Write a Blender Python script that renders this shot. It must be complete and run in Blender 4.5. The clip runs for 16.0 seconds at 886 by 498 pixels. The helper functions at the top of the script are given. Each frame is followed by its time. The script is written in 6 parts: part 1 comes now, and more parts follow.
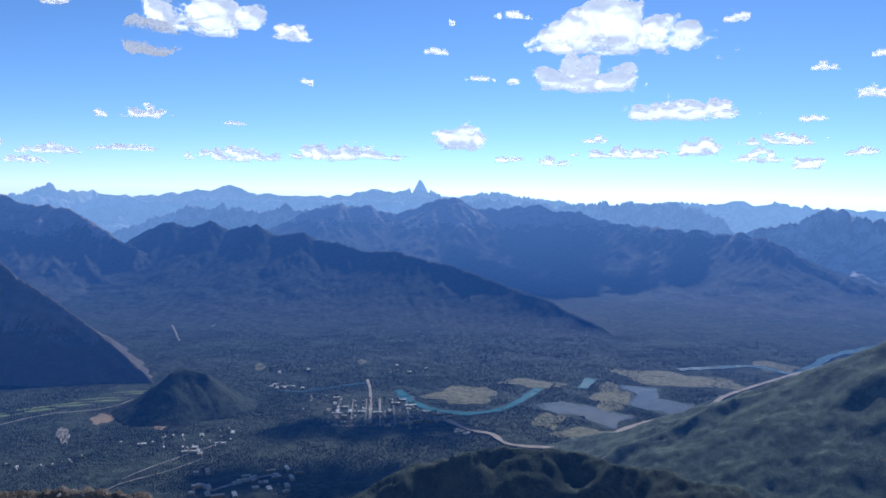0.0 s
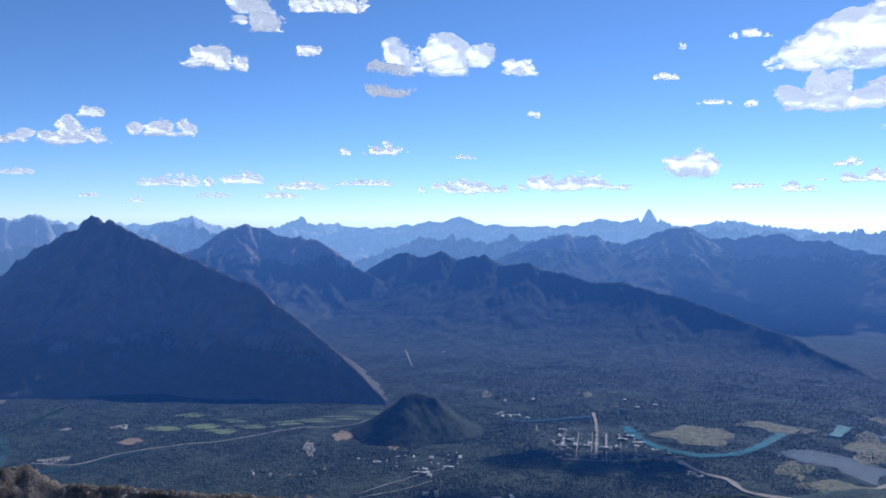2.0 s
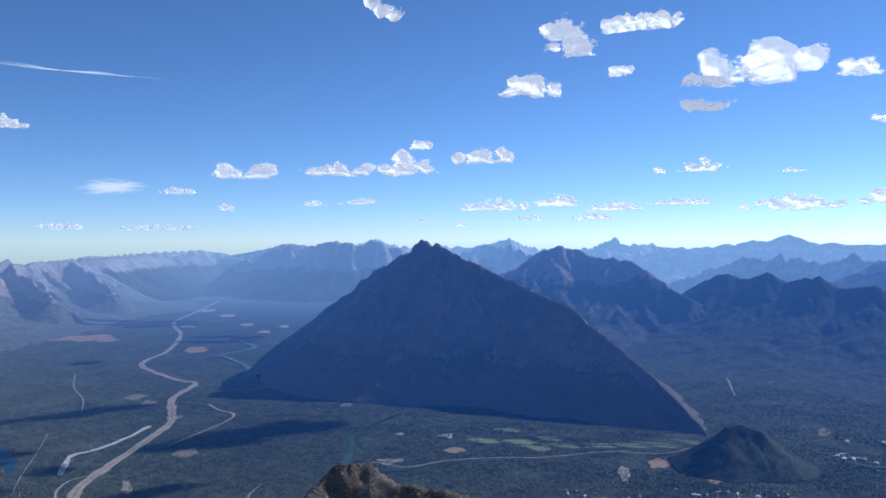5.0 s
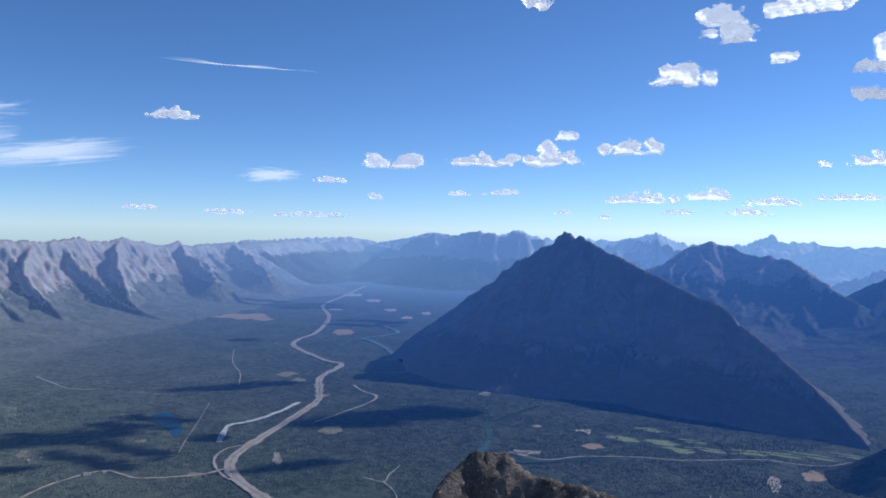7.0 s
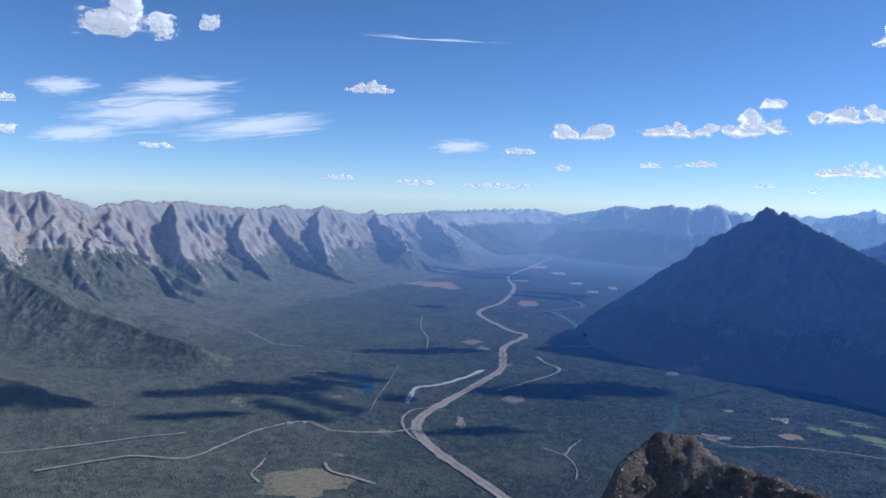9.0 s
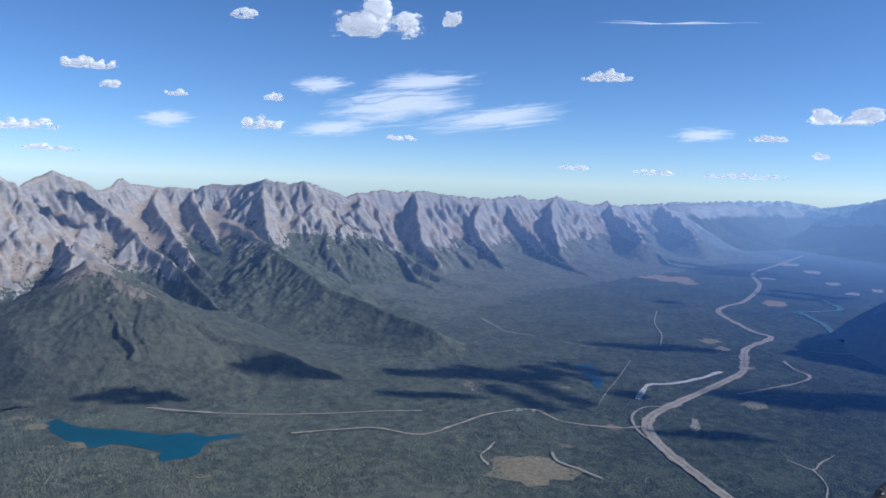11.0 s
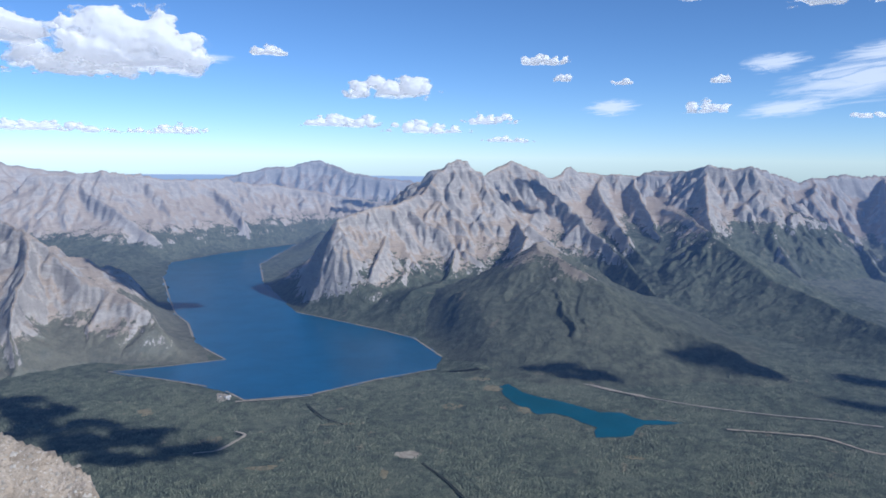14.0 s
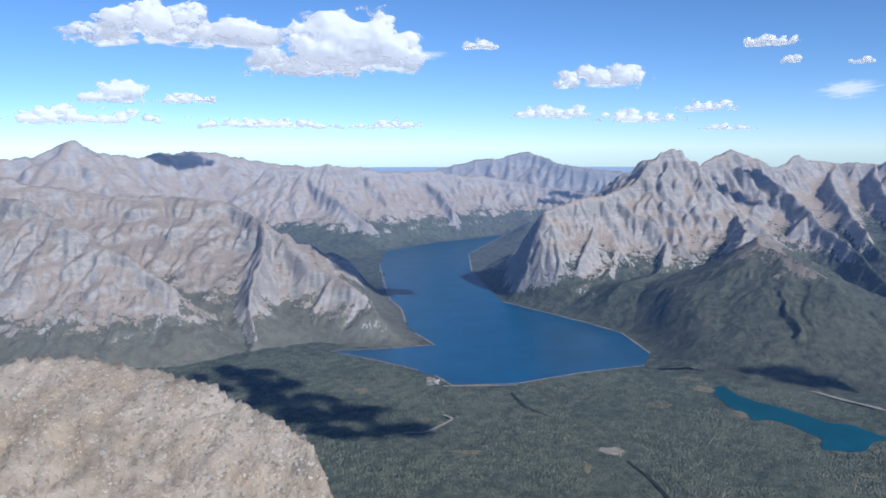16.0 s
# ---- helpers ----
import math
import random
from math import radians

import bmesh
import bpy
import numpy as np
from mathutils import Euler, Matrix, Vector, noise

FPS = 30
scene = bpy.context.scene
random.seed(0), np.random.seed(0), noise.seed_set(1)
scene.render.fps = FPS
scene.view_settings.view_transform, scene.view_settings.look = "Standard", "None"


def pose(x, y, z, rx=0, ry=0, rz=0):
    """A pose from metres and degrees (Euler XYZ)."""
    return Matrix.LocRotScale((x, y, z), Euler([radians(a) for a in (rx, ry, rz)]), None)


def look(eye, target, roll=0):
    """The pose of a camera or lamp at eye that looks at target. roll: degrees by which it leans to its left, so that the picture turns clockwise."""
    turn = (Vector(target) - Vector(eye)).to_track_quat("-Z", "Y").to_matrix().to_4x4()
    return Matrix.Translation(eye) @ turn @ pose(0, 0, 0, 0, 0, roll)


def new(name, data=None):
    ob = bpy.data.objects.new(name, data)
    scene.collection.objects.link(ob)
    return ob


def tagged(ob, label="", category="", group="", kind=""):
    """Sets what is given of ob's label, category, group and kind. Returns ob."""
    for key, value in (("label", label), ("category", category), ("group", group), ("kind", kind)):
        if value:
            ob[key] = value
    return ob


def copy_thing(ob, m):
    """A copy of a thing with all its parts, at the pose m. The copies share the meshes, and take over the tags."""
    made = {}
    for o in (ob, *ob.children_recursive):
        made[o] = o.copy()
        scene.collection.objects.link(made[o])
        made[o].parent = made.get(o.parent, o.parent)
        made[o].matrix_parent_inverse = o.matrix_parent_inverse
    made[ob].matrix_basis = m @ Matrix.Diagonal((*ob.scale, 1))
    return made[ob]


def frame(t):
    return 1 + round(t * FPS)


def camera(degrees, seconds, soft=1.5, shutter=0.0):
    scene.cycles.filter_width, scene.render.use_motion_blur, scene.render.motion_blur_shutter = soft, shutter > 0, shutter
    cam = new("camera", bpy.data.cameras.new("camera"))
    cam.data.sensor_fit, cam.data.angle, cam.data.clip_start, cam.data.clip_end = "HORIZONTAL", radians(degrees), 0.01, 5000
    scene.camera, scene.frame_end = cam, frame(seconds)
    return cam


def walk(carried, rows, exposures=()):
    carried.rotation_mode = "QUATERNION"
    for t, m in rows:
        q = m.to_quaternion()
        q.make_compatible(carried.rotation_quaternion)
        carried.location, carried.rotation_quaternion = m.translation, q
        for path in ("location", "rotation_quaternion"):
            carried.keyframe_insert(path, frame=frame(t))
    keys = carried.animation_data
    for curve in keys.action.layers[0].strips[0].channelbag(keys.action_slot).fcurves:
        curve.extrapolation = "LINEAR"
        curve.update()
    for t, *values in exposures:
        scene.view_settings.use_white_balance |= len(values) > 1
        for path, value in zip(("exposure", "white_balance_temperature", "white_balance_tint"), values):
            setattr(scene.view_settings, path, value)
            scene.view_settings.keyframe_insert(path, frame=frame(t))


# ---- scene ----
# A mountain summit over a wide valley. The landscape is a model at 1:16 (62.5 m for each
# kilometre), so that the far ranges lie within the lens's reach; the summit rocks are full size.
KM = 62.5
EYE_KM = 1.6
EYE_Z = EYE_KM * KM

cam = camera(58.99, 16.0, soft=1.7)
PATH = [
    (0.0, 85.85, -1.16, 0.08), (0.5, 86.27, -0.57, 4.74), (1.0, 86.73, -0.54, 8.33),
    (1.5, 87.22, -0.58, 12.46), (2.0, 87.83, -0.49, 16.47), (2.5, 88.44, -0.31, 19.99),
    (3.0, 88.09, -0.16, 23.06), (3.5, 87.75, -0.03, 26.06), (4.0, 87.95, -0.14, 30.23),
    (4.5, 88.78, 0.22, 35.15), (7.0, 88.63, -1.01, 49.47), (7.5, 88.18, -1.36, 52.83),
    (8.0, 87.42, -1.47, 55.58), (8.5, 87.01, -1.81, 58.70), (9.0, 86.25, -1.79, 63.07),
    (11.5, 84.97, -1.78, 84.75), (12.0, 85.00, -1.42, 89.98), (12.5, 85.11, -1.15, 95.72),
    (13.0, 84.60, -1.07, 102.24), (13.5, 83.89, -1.06, 107.23), (14.0, 83.31, -0.68, 111.40),
    (14.5, 82.60, -0.27, 116.53), (15.0, 81.95, -0.13, 120.87), (15.5, 81.83, 0.11, 123.66),
    (16.0, 82.62, 0.23, 126.45)]
walk(cam, [(t, pose(0, 0, EYE_Z, rx, ry, rz)) for t, rx, ry, rz in PATH],
     exposures=[(0.0, 0.1, 5450, 13), (9.0, 0.1, 5450, 12), (16.0, 0.15, 5550, 11)])

# ---- light ----
SUN_AZ, SUN_EL = -16.0, 31.0          # degrees; azimuth to the left of the first view
world = bpy.data.worlds.new("sky")
scene.world = world
world.use_nodes = True
wn, wl = world.node_tree.nodes, world.node_tree.links
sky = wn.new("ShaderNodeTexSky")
sky.sky_type = "NISHITA"
sky.sun_disc = False
sky.sun_elevation = radians(SUN_EL)
sky.sun_rotation = radians(-SUN_AZ)
sky.altitude = 3000
sky.air_density, sky.dust_density, sky.ozone_density = 0.85, 0.25, 3.6
wn["Background"].inputs["Strength"].default_value = 0.104
rich = wn.new("ShaderNodeHueSaturation")
rich.inputs["Saturation"].default_value = 1.06
wl.new(sky.outputs[0], rich.inputs["Color"])
wl.new(rich.outputs[0], wn["Background"].inputs["Color"])
sun = new("sun", bpy.data.lights.new("sun", "SUN"))
sun.data.energy, sun.data.angle, sun.data.color = 3.6, radians(0.5), (1.0, 0.95, 0.87)
SUN_DIR = Vector((-math.sin(radians(SUN_AZ)) * math.cos(radians(SUN_EL)),
                  math.cos(radians(SUN_AZ)) * math.cos(radians(SUN_EL)), math.sin(radians(SUN_EL))))
sun.matrix_world = look((0, 0, EYE_Z + 300), Vector((0, 0, EYE_Z + 300)) - SUN_DIR)


# ---- materials ----
class Nodes:
    """A small helper to write node materials."""

    def __init__(self, name, rough=0.9):
        self.m = bpy.data.materials.new(name)
        self.m.use_nodes = True
        self.n, self.l = self.m.node_tree.nodes, self.m.node_tree.links
        self.bsdf = self.n["Principled BSDF"]
        self.bsdf.inputs["Roughness"].default_value = rough
        self.bsdf.inputs["Specular IOR Level"].default_value = 0.2
        self.geo = self.n.new("ShaderNodeNewGeometry")

    def put(self, socket, value):
        if isinstance(value, bpy.types.NodeSocket):
            self.l.new(value, socket)
        else:
            socket.default_value = value if not isinstance(value, tuple) or len(value) == 4 or socket.type == "VECTOR" else (*value, 1)

    def noise(self, scale, detail=4, rough=0.55, vec=None, stretch=None, warp=0.0):
        v = vec or self.geo.outputs["Position"]
        if stretch:
            mp = self.n.new("ShaderNodeMapping")
            mp.inputs["Scale"].default_value = stretch
            self.l.new(v, mp.inputs["Vector"])
            v = mp.outputs[0]
        t = self.n.new("ShaderNodeTexNoise")
        t.inputs["Scale"].default_value, t.inputs["Detail"].default_value = scale, detail
        t.inputs["Roughness"].default_value, t.inputs["Distortion"].default_value = rough, warp
        self.l.new(v, t.inputs["Vector"])
        return t.outputs["Fac"]

    def math(self, op, a, b=0.0, c=0.0):
        t = self.n.new("ShaderNodeMath")
        t.operation = op
        for i, v in enumerate((a, b, c)):
            self.put(t.inputs[i], v)
        return t.outputs[0]

    def step(self, v, lo, hi):
        t = self.n.new("ShaderNodeMapRange")
        t.interpolation_type = "SMOOTHSTEP"
        self.put(t.inputs[0], v)
        t.inputs[1].default_value, t.inputs[2].default_value = lo, hi
        return t.outputs[0]

    def mix(self, fac, a, b):
        t = self.n.new("ShaderNodeMix")
        t.data_type = "RGBA"
        self.put(t.inputs[0], fac)
        self.put(t.inputs[6], a)
        self.put(t.inputs[7], b)
        return t.outputs[2]

    def height(self):
        t = self.n.new("ShaderNodeSeparateXYZ")
        self.l.new(self.geo.outputs["Position"], t.inputs[0])
        return t.outputs[2]

    def up(self):
        t = self.n.new("ShaderNodeSeparateXYZ")
        self.l.new(self.geo.outputs["Normal"], t.inputs[0])
        return t.outputs[2]

    def bump(self, h, distance, strength=1.0, after=None):
        t = self.n.new("ShaderNodeBump")
        t.inputs["Strength"].default_value, t.inputs["Distance"].default_value = strength, distance
        self.put(t.inputs["Height"], h)
        if after:
            self.l.new(after, t.inputs["Normal"])
        return t.outputs[0]

    def done(self, color, normal=None):
        self.put(self.bsdf.inputs["Base Color"], color)
        if normal:
            self.l.new(normal, self.bsdf.inputs["Normal"])
        return self.m


FOREST_DARK, FOREST_LIGHT, FOREST_DRY = (0.096, 0.110, 0.082), (0.180, 0.186, 0.128), (0.29, 0.24, 0.16)


# Darker forest tones for sunward land: backlight shade put into the colour.
BACKLIT_WOOD = (0.026, 0.032, 0.022), (0.056, 0.063, 0.041), (0.11, 0.095, 0.06)


def forest_colour(k, m=1.0, tones=(FOREST_DARK, FOREST_LIGHT, FOREST_DRY)):
    """Conifer forest: dark crowns, paler stands, a few dry openings. Its canopy shines softly at low angles."""
    dark, light, dry, deep = (tuple(m * v for v in c) for c in (*tones, (0.014, 0.022, 0.021)))
    big, mid, fine = k.noise(0.035, 6, 0.65), k.noise(0.2, 6, 0.7), k.noise(2.6, 2, 0.6)
    c = k.mix(k.step(mid, 0.38, 0.62), dark, light)
    c = k.mix(k.math("MULTIPLY", k.step(big, 0.50, 0.66), 0.7), c, light)
    c = k.mix(k.math("MULTIPLY", k.step(big, 0.48, 0.36), 0.6), c, dark)
    c = k.mix(k.math("MULTIPLY", k.step(k.noise(0.11, 6, 0.7), 0.60, 0.70), 0.7), c, dry)
    c = k.mix(k.math("MULTIPLY", k.step(fine, 0.55, 0.3), 0.6), c, deep)
    k.bsdf.inputs["Specular IOR Level"].default_value = 0.02
    k.bsdf.inputs["Roughness"].default_value = 0.85
    k.bsdf.inputs["Sheen Weight"].default_value = 0.0
    k.bsdf.inputs["Sheen Roughness"].default_value = 0.6
    k.bsdf.inputs["Sheen Tint"].default_value = (0.75, 0.85, 1.0, 1)
    return c, fine


def painted_haze(k, amount=1.0):
    """Haze painted as blue emission on all land, more with distance and sunward."""
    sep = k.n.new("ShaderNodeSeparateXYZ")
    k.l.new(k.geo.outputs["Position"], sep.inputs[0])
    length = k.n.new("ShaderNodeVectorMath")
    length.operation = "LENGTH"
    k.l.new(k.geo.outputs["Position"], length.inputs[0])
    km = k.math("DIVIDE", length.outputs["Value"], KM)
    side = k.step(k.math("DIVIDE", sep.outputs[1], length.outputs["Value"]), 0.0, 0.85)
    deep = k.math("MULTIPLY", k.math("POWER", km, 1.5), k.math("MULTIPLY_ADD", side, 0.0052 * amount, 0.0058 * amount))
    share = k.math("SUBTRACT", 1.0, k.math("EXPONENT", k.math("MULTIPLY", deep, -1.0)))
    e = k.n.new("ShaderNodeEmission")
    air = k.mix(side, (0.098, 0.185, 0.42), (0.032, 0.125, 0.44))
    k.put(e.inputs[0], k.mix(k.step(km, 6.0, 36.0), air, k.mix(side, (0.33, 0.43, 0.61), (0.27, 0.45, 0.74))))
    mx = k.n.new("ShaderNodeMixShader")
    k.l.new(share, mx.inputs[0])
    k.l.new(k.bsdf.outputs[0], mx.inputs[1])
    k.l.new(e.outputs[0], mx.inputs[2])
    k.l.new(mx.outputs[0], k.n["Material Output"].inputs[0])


def mountain_material(name, pale, dark, warm, treeline, spread=14.0, cover=1.0, band=0.5, steepness=26.0, strata_share=0.5, wood_gain=1.0, relief=2.2, tones=(FOREST_DARK, FOREST_LIGHT, FOREST_DRY), air=1.0, lie=(0.0, 0.0), ragged=26.0):
    """Limestone with strata, scree and gullies above the treeline, conifers below it. Heights in model metres;
    lie is how much the treeline climbs for each metre to the east and north."""
    k = Nodes(name)
    z, up = k.height(), k.up()
    wob = k.math("MULTIPLY_ADD", k.noise(0.045, 6, 0.65), 2 * spread, -spread)
    chutes = k.noise(0.6, 5, 0.65, stretch=(1.0, 1.0, 0.16), warp=0.5)
    strata = k.noise(0.26, 5, 0.7, stretch=(0.22, 0.22, 1.0), warp=1.2)
    cliff = k.step(k.math("MULTIPLY_ADD", k.noise(0.5, 5, 0.7), 0.34, up), 0.92, 0.62)        # 1 on steep rock
    rock = k.mix(k.math("MULTIPLY", cliff, 0.55), pale, dark)
    scree = k.step(k.math("MULTIPLY_ADD", k.noise(0.06, 5, 0.65), 0.8, up), 1.0, 1.22)       # on gentle ground
    rock = k.mix(k.math("MULTIPLY", scree, 0.85), rock, warm)
    rock = k.mix(k.math("MULTIPLY", k.step(strata, 0.50, 0.36), strata_share), rock, dark)
    rock = k.mix(k.math("MULTIPLY", k.step(strata, 0.54, 0.66), strata_share), rock, tuple(min(1, 1.15 * c) for c in pale))
    grit = k.noise(1.4, 6, 0.72)
    rock = k.mix(k.math("MULTIPLY", k.step(grit, 0.48, 0.34), band), rock, dark)
    rock = k.mix(k.math("MULTIPLY", k.step(chutes, 0.57, 0.70), 0.2), rock, tuple(min(1, 1.2 * c) for c in pale))
    rock = k.mix(k.math("MULTIPLY", k.step(chutes, 0.43, 0.31), 0.16), rock, dark)
    # forest tone scaled per slope: its lit or shaded look put into the colour
    wood, fine = forest_colour(k, wood_gain, tones)
    line = k.math("ADD", k.math("ADD", z, wob), k.math("MULTIPLY", k.noise(0.5, 5, 0.7), 3.5))
    line = k.math("MULTIPLY_ADD", chutes, ragged, k.math("ADD", line, -0.5 * ragged))
    if lie != (0.0, 0.0):
        at = k.n.new("ShaderNodeSeparateXYZ")
        k.l.new(k.geo.outputs["Position"], at.inputs[0])
        line = k.math("SUBTRACT", line, k.math("MULTIPLY_ADD", at.outputs[0], lie[0], k.math("MULTIPLY", at.outputs[1], lie[1])))
    steep = k.math("MULTIPLY_ADD", up, -steepness, steepness * 0.7)
    fac = k.math("MULTIPLY", k.step(k.math("ADD", line, steep), treeline + 5.5, treeline + 2.0), cover)
    col = k.mix(fac, rock, wood)
    n = k.bump(k.noise(0.4, 7, 0.7), relief, 0.8)
    n = k.bump(fine, 0.5, 0.6, n)
    m = k.done(col, n)
    painted_haze(k, air)
    return m


def plain_material(name, a, b, scale, rough=0.9, relief=0.0, detail=5):
    k = Nodes(name, rough)
    v = k.noise(scale, detail, 0.65)
    w = k.noise(scale * 9, 3, 0.6)
    col = k.mix(k.step(k.math("MULTIPLY_ADD", w, 0.35, v), 0.5, 0.85), a, b)
    painted_haze(k)
    return k.done(col, k.bump(v, relief) if relief else None)


def hazy_material(name, rock, snow=0.0, air=1.0):
    k = Nodes(name)
    v = k.noise(0.05, 6, 0.65)
    col = k.mix(k.step(v, 0.42, 0.6), tuple(0.45 * c for c in rock), rock)
    if snow:
        high = k.step(k.math("MULTIPLY_ADD", k.noise(0.035, 5, 0.7), 60.0, k.height()), 128.0, 136.0)
        col = k.mix(k.math("MULTIPLY", high, snow), col, (0.8, 0.84, 0.9))
    m = k.done(col, k.bump(v, 6.0, 0.8))
    painted_haze(k, air)
    return m


# ---- terrain ----
PERM = np.random.RandomState(7).permutation(512)
GRAD = np.random.RandomState(8).uniform(0, 2 * np.pi, 512)
GX, GY = np.cos(GRAD), np.sin(GRAD)


def perlin(x, y):
    xi, yi = np.floor(x).astype(int), np.floor(y).astype(int)
    fx, fy = x - xi, y - yi
    u, v = fx * fx * fx * (fx * (fx * 6 - 15) + 10), fy * fy * fy * (fy * (fy * 6 - 15) + 10)

    def corner(i, j):
        h = PERM[(PERM[(xi + i) & 511] + yi + j) & 511]
        return GX[h] * (fx - i) + GY[h] * (fy - j)
    a, b = corner(0, 0), corner(1, 0)
    c, d = corner(0, 1), corner(1, 1)
    a, c = a + u * (b - a), c + u * (d - c)
    return 1.4 * (a + v * (c - a))


def fbm(x, y, octaves=5, gain=0.5):
    total, amp = 0.0, 1.0
    for i in range(octaves):
        total = total + amp * perlin(x * 2 ** i + 17.3 * i, y * 2 ** i - 9.1 * i)
        amp *= gain
    return total


def ridged(x, y, octaves=4, gain=0.5):
    total, amp, norm = 0.0, 1.0, 0.0
    for i in range(octaves):
        total = total + amp * (1 - np.abs(perlin(x * 2 ** i + 31.7 * i, y * 2 ** i + 5.3 * i)) * 1.6)
        norm += amp
        amp *= gain
    return total / norm


def ramp(v, lo, hi):
    t = np.clip((v - lo) / (hi - lo), 0, 1)
    return t * t * (3 - 2 * t)


def cart(az, r):
    a = np.radians(az)
    return -r * np.sin(a), r * np.cos(a)


def edge_distance(px, py, poly):
    """Signed distance to a closed outline, positive outside."""
    n = len(poly)
    best, inside = np.full(px.shape, 1e9), np.zeros(px.shape, bool)
    for i in range(n):
        (ax, ay), (bx, by) = poly[i], poly[(i + 1) % n]
        ex, ey = bx - ax, by - ay
        t = np.clip(((px - ax) * ex + (py - ay) * ey) / (ex * ex + ey * ey + 1e-12), 0, 1)
        best = np.minimum(best, np.hypot(px - ax - t * ex, py - ay - t * ey))
        cross = ((ay > py) != (by > py)) & (px < ex * (py - ay) / (ey if abs(ey) > 1e-9 else 1e-9) + ax)
        inside ^= cross
    return np.where(inside, -best, best)


def outline(points):
    return [cart(a, r) for a, r in points]


# lakes: azimuth in degrees, distance in km
LONG_LAKE = outline([
    (134.89, 6.13), (131.0, 6.15), (127.11, 6.24), (128.58, 6.66), (129.3, 7.1), (129.6, 7.7), (130.44, 8.22),
    (130.84, 9.29), (131.16, 10.66), (130.6, 12.2), (127.06, 13.2), (121.87, 14.4), (124.57, 11.74), (124.36, 10.1),
    (122.05, 8.05), (119.13, 7.6), (115.83, 7.15), (113.38, 6.81), (111.35, 6.18), (111.72, 5.8),
    (116.16, 5.52), (120.96, 5.2), (125.84, 5.14), (127.12, 5.38), (128.4, 5.52), (131.0, 5.75)])
TWIN_LAKE = outline([
    (107.04, 5.37), (106.28, 5.45), (105.22, 5.26), (104.16, 5.19), (102.48, 5.11), (100.60, 5.00), (99.57, 4.93), (97.94, 4.95), (97.12, 4.88), (96.32, 4.84),
    (95.32, 4.87), (93.63, 4.86), (94.72, 4.80), (96.30, 4.76), (96.81, 4.69), (97.07, 4.55), (97.87, 4.50), (99.71, 4.46), (99.84, 4.56), (99.61, 4.63),
    (100.77, 4.71), (101.82, 4.80), (102.87, 4.84), (104.12, 4.80), (104.77, 4.90), (105.83, 5.00), (106.69, 5.18)])
SMALL_LAKE = outline([(69.92, 7.02), (68.68, 7.09), (68.04, 6.6), (67.48, 6.4), (68.01, 6.18), (68.86, 6.4)])
MARSH_LAKE = outline([(-7.39, 5.89), (-9.23, 6.03), (-11.68, 5.94), (-13.9, 5.76), (-14.12, 5.62), (-12.54, 5.4), (-10.9, 5.57), (-9.26, 5.67)])
MARSH_LAKE_FAR = outline([(-13.03, 6.65), (-15.98, 6.73), (-15.62, 6.37), (-17.95, 6.29), (-19.1, 6.08), (-16.84, 5.86), (-13.67, 6.12), (-14.04, 6.4)])
LAKES = [LONG_LAKE, TWIN_LAKE, SMALL_LAKE, MARSH_LAKE, MARSH_LAKE_FAR]


def shore(x, y):
    d = np.full(x.shape, 9.0)
    for poly in LAKES:
        px, py = [p[0] for p in poly], [p[1] for p in poly]
        m = (x > min(px) - 0.6) & (x < max(px) + 0.6) & (y > min(py) - 0.6) & (y < max(py) + 0.6)
        if m.any():
            d[m] = np.minimum(d[m], edge_distance(x[m], y[m], poly))
    return d


def ground_height(x, y):
    """The valley floor, in km: gentle swells, flat by the water, curving away with the earth."""
    r = np.hypot(x, y)
    swell = 0.010 * fbm(x * 0.9, y * 0.9, 4) + 0.004 * fbm(x * 5, y * 5, 3)
    return swell * ramp(shore(x, y), 0.0, 0.4) - np.maximum(r - 16, 0) ** 2 / 12740


def sheet(name, az, r, z, keep, material, scale=KM, lift=EYE_Z * 0, parent=None):
    """A mesh over a grid of azimuths and distances; z in the same unit as r; keep picks the faces."""
    na, nr = z.shape
    x, y = cart(az[:, None], r[None, :])
    co = np.stack([x, y, z], -1).reshape(-1, 3) * scale
    co[:, 2] += lift
    i = np.arange(na * nr).reshape(na, nr)
    quads = np.stack([i[:-1, :-1], i[:-1, 1:], i[1:, 1:], i[1:, :-1]], -1)[keep]
    used, quads = np.unique(quads, return_inverse=True)
    quads = quads.reshape(-1, 4)
    me = bpy.data.meshes.new(name)
    me.vertices.add(len(used))
    me.vertices.foreach_set("co", co[used].astype(np.float32).ravel())
    me.loops.add(quads.size)
    me.loops.foreach_set("vertex_index", quads.ravel().astype(np.int32))
    me.polygons.add(len(quads))
    me.polygons.foreach_set("loop_start", np.arange(0, quads.size, 4, dtype=np.int32))
    me.polygons.foreach_set("use_smooth", np.ones(len(quads), bool))
    me.update(calc_edges=True)
    me.validate()
    me.materials.append(material)
    ob = new(name, me)
    if parent:
        ob.parent = parent
    return ob


def ridge(points, near=1.5, far=1.3, power=1.25, ribs=0.16, wave=0.7, hand=False, eye=EYE_KM):
    """A crest: points of (azimuth, elevation seen from the summit, km). near, far: run over rise of its two sides;
    by hand, near is the right-hand side as one walks along it."""
    places = [(*cart(a, d), eye + d * math.tan(radians(e))) for a, e, d in points]
    return dict(points=places, near=near, far=far, power=power, ribs=ribs, wave=wave, hand=hand)


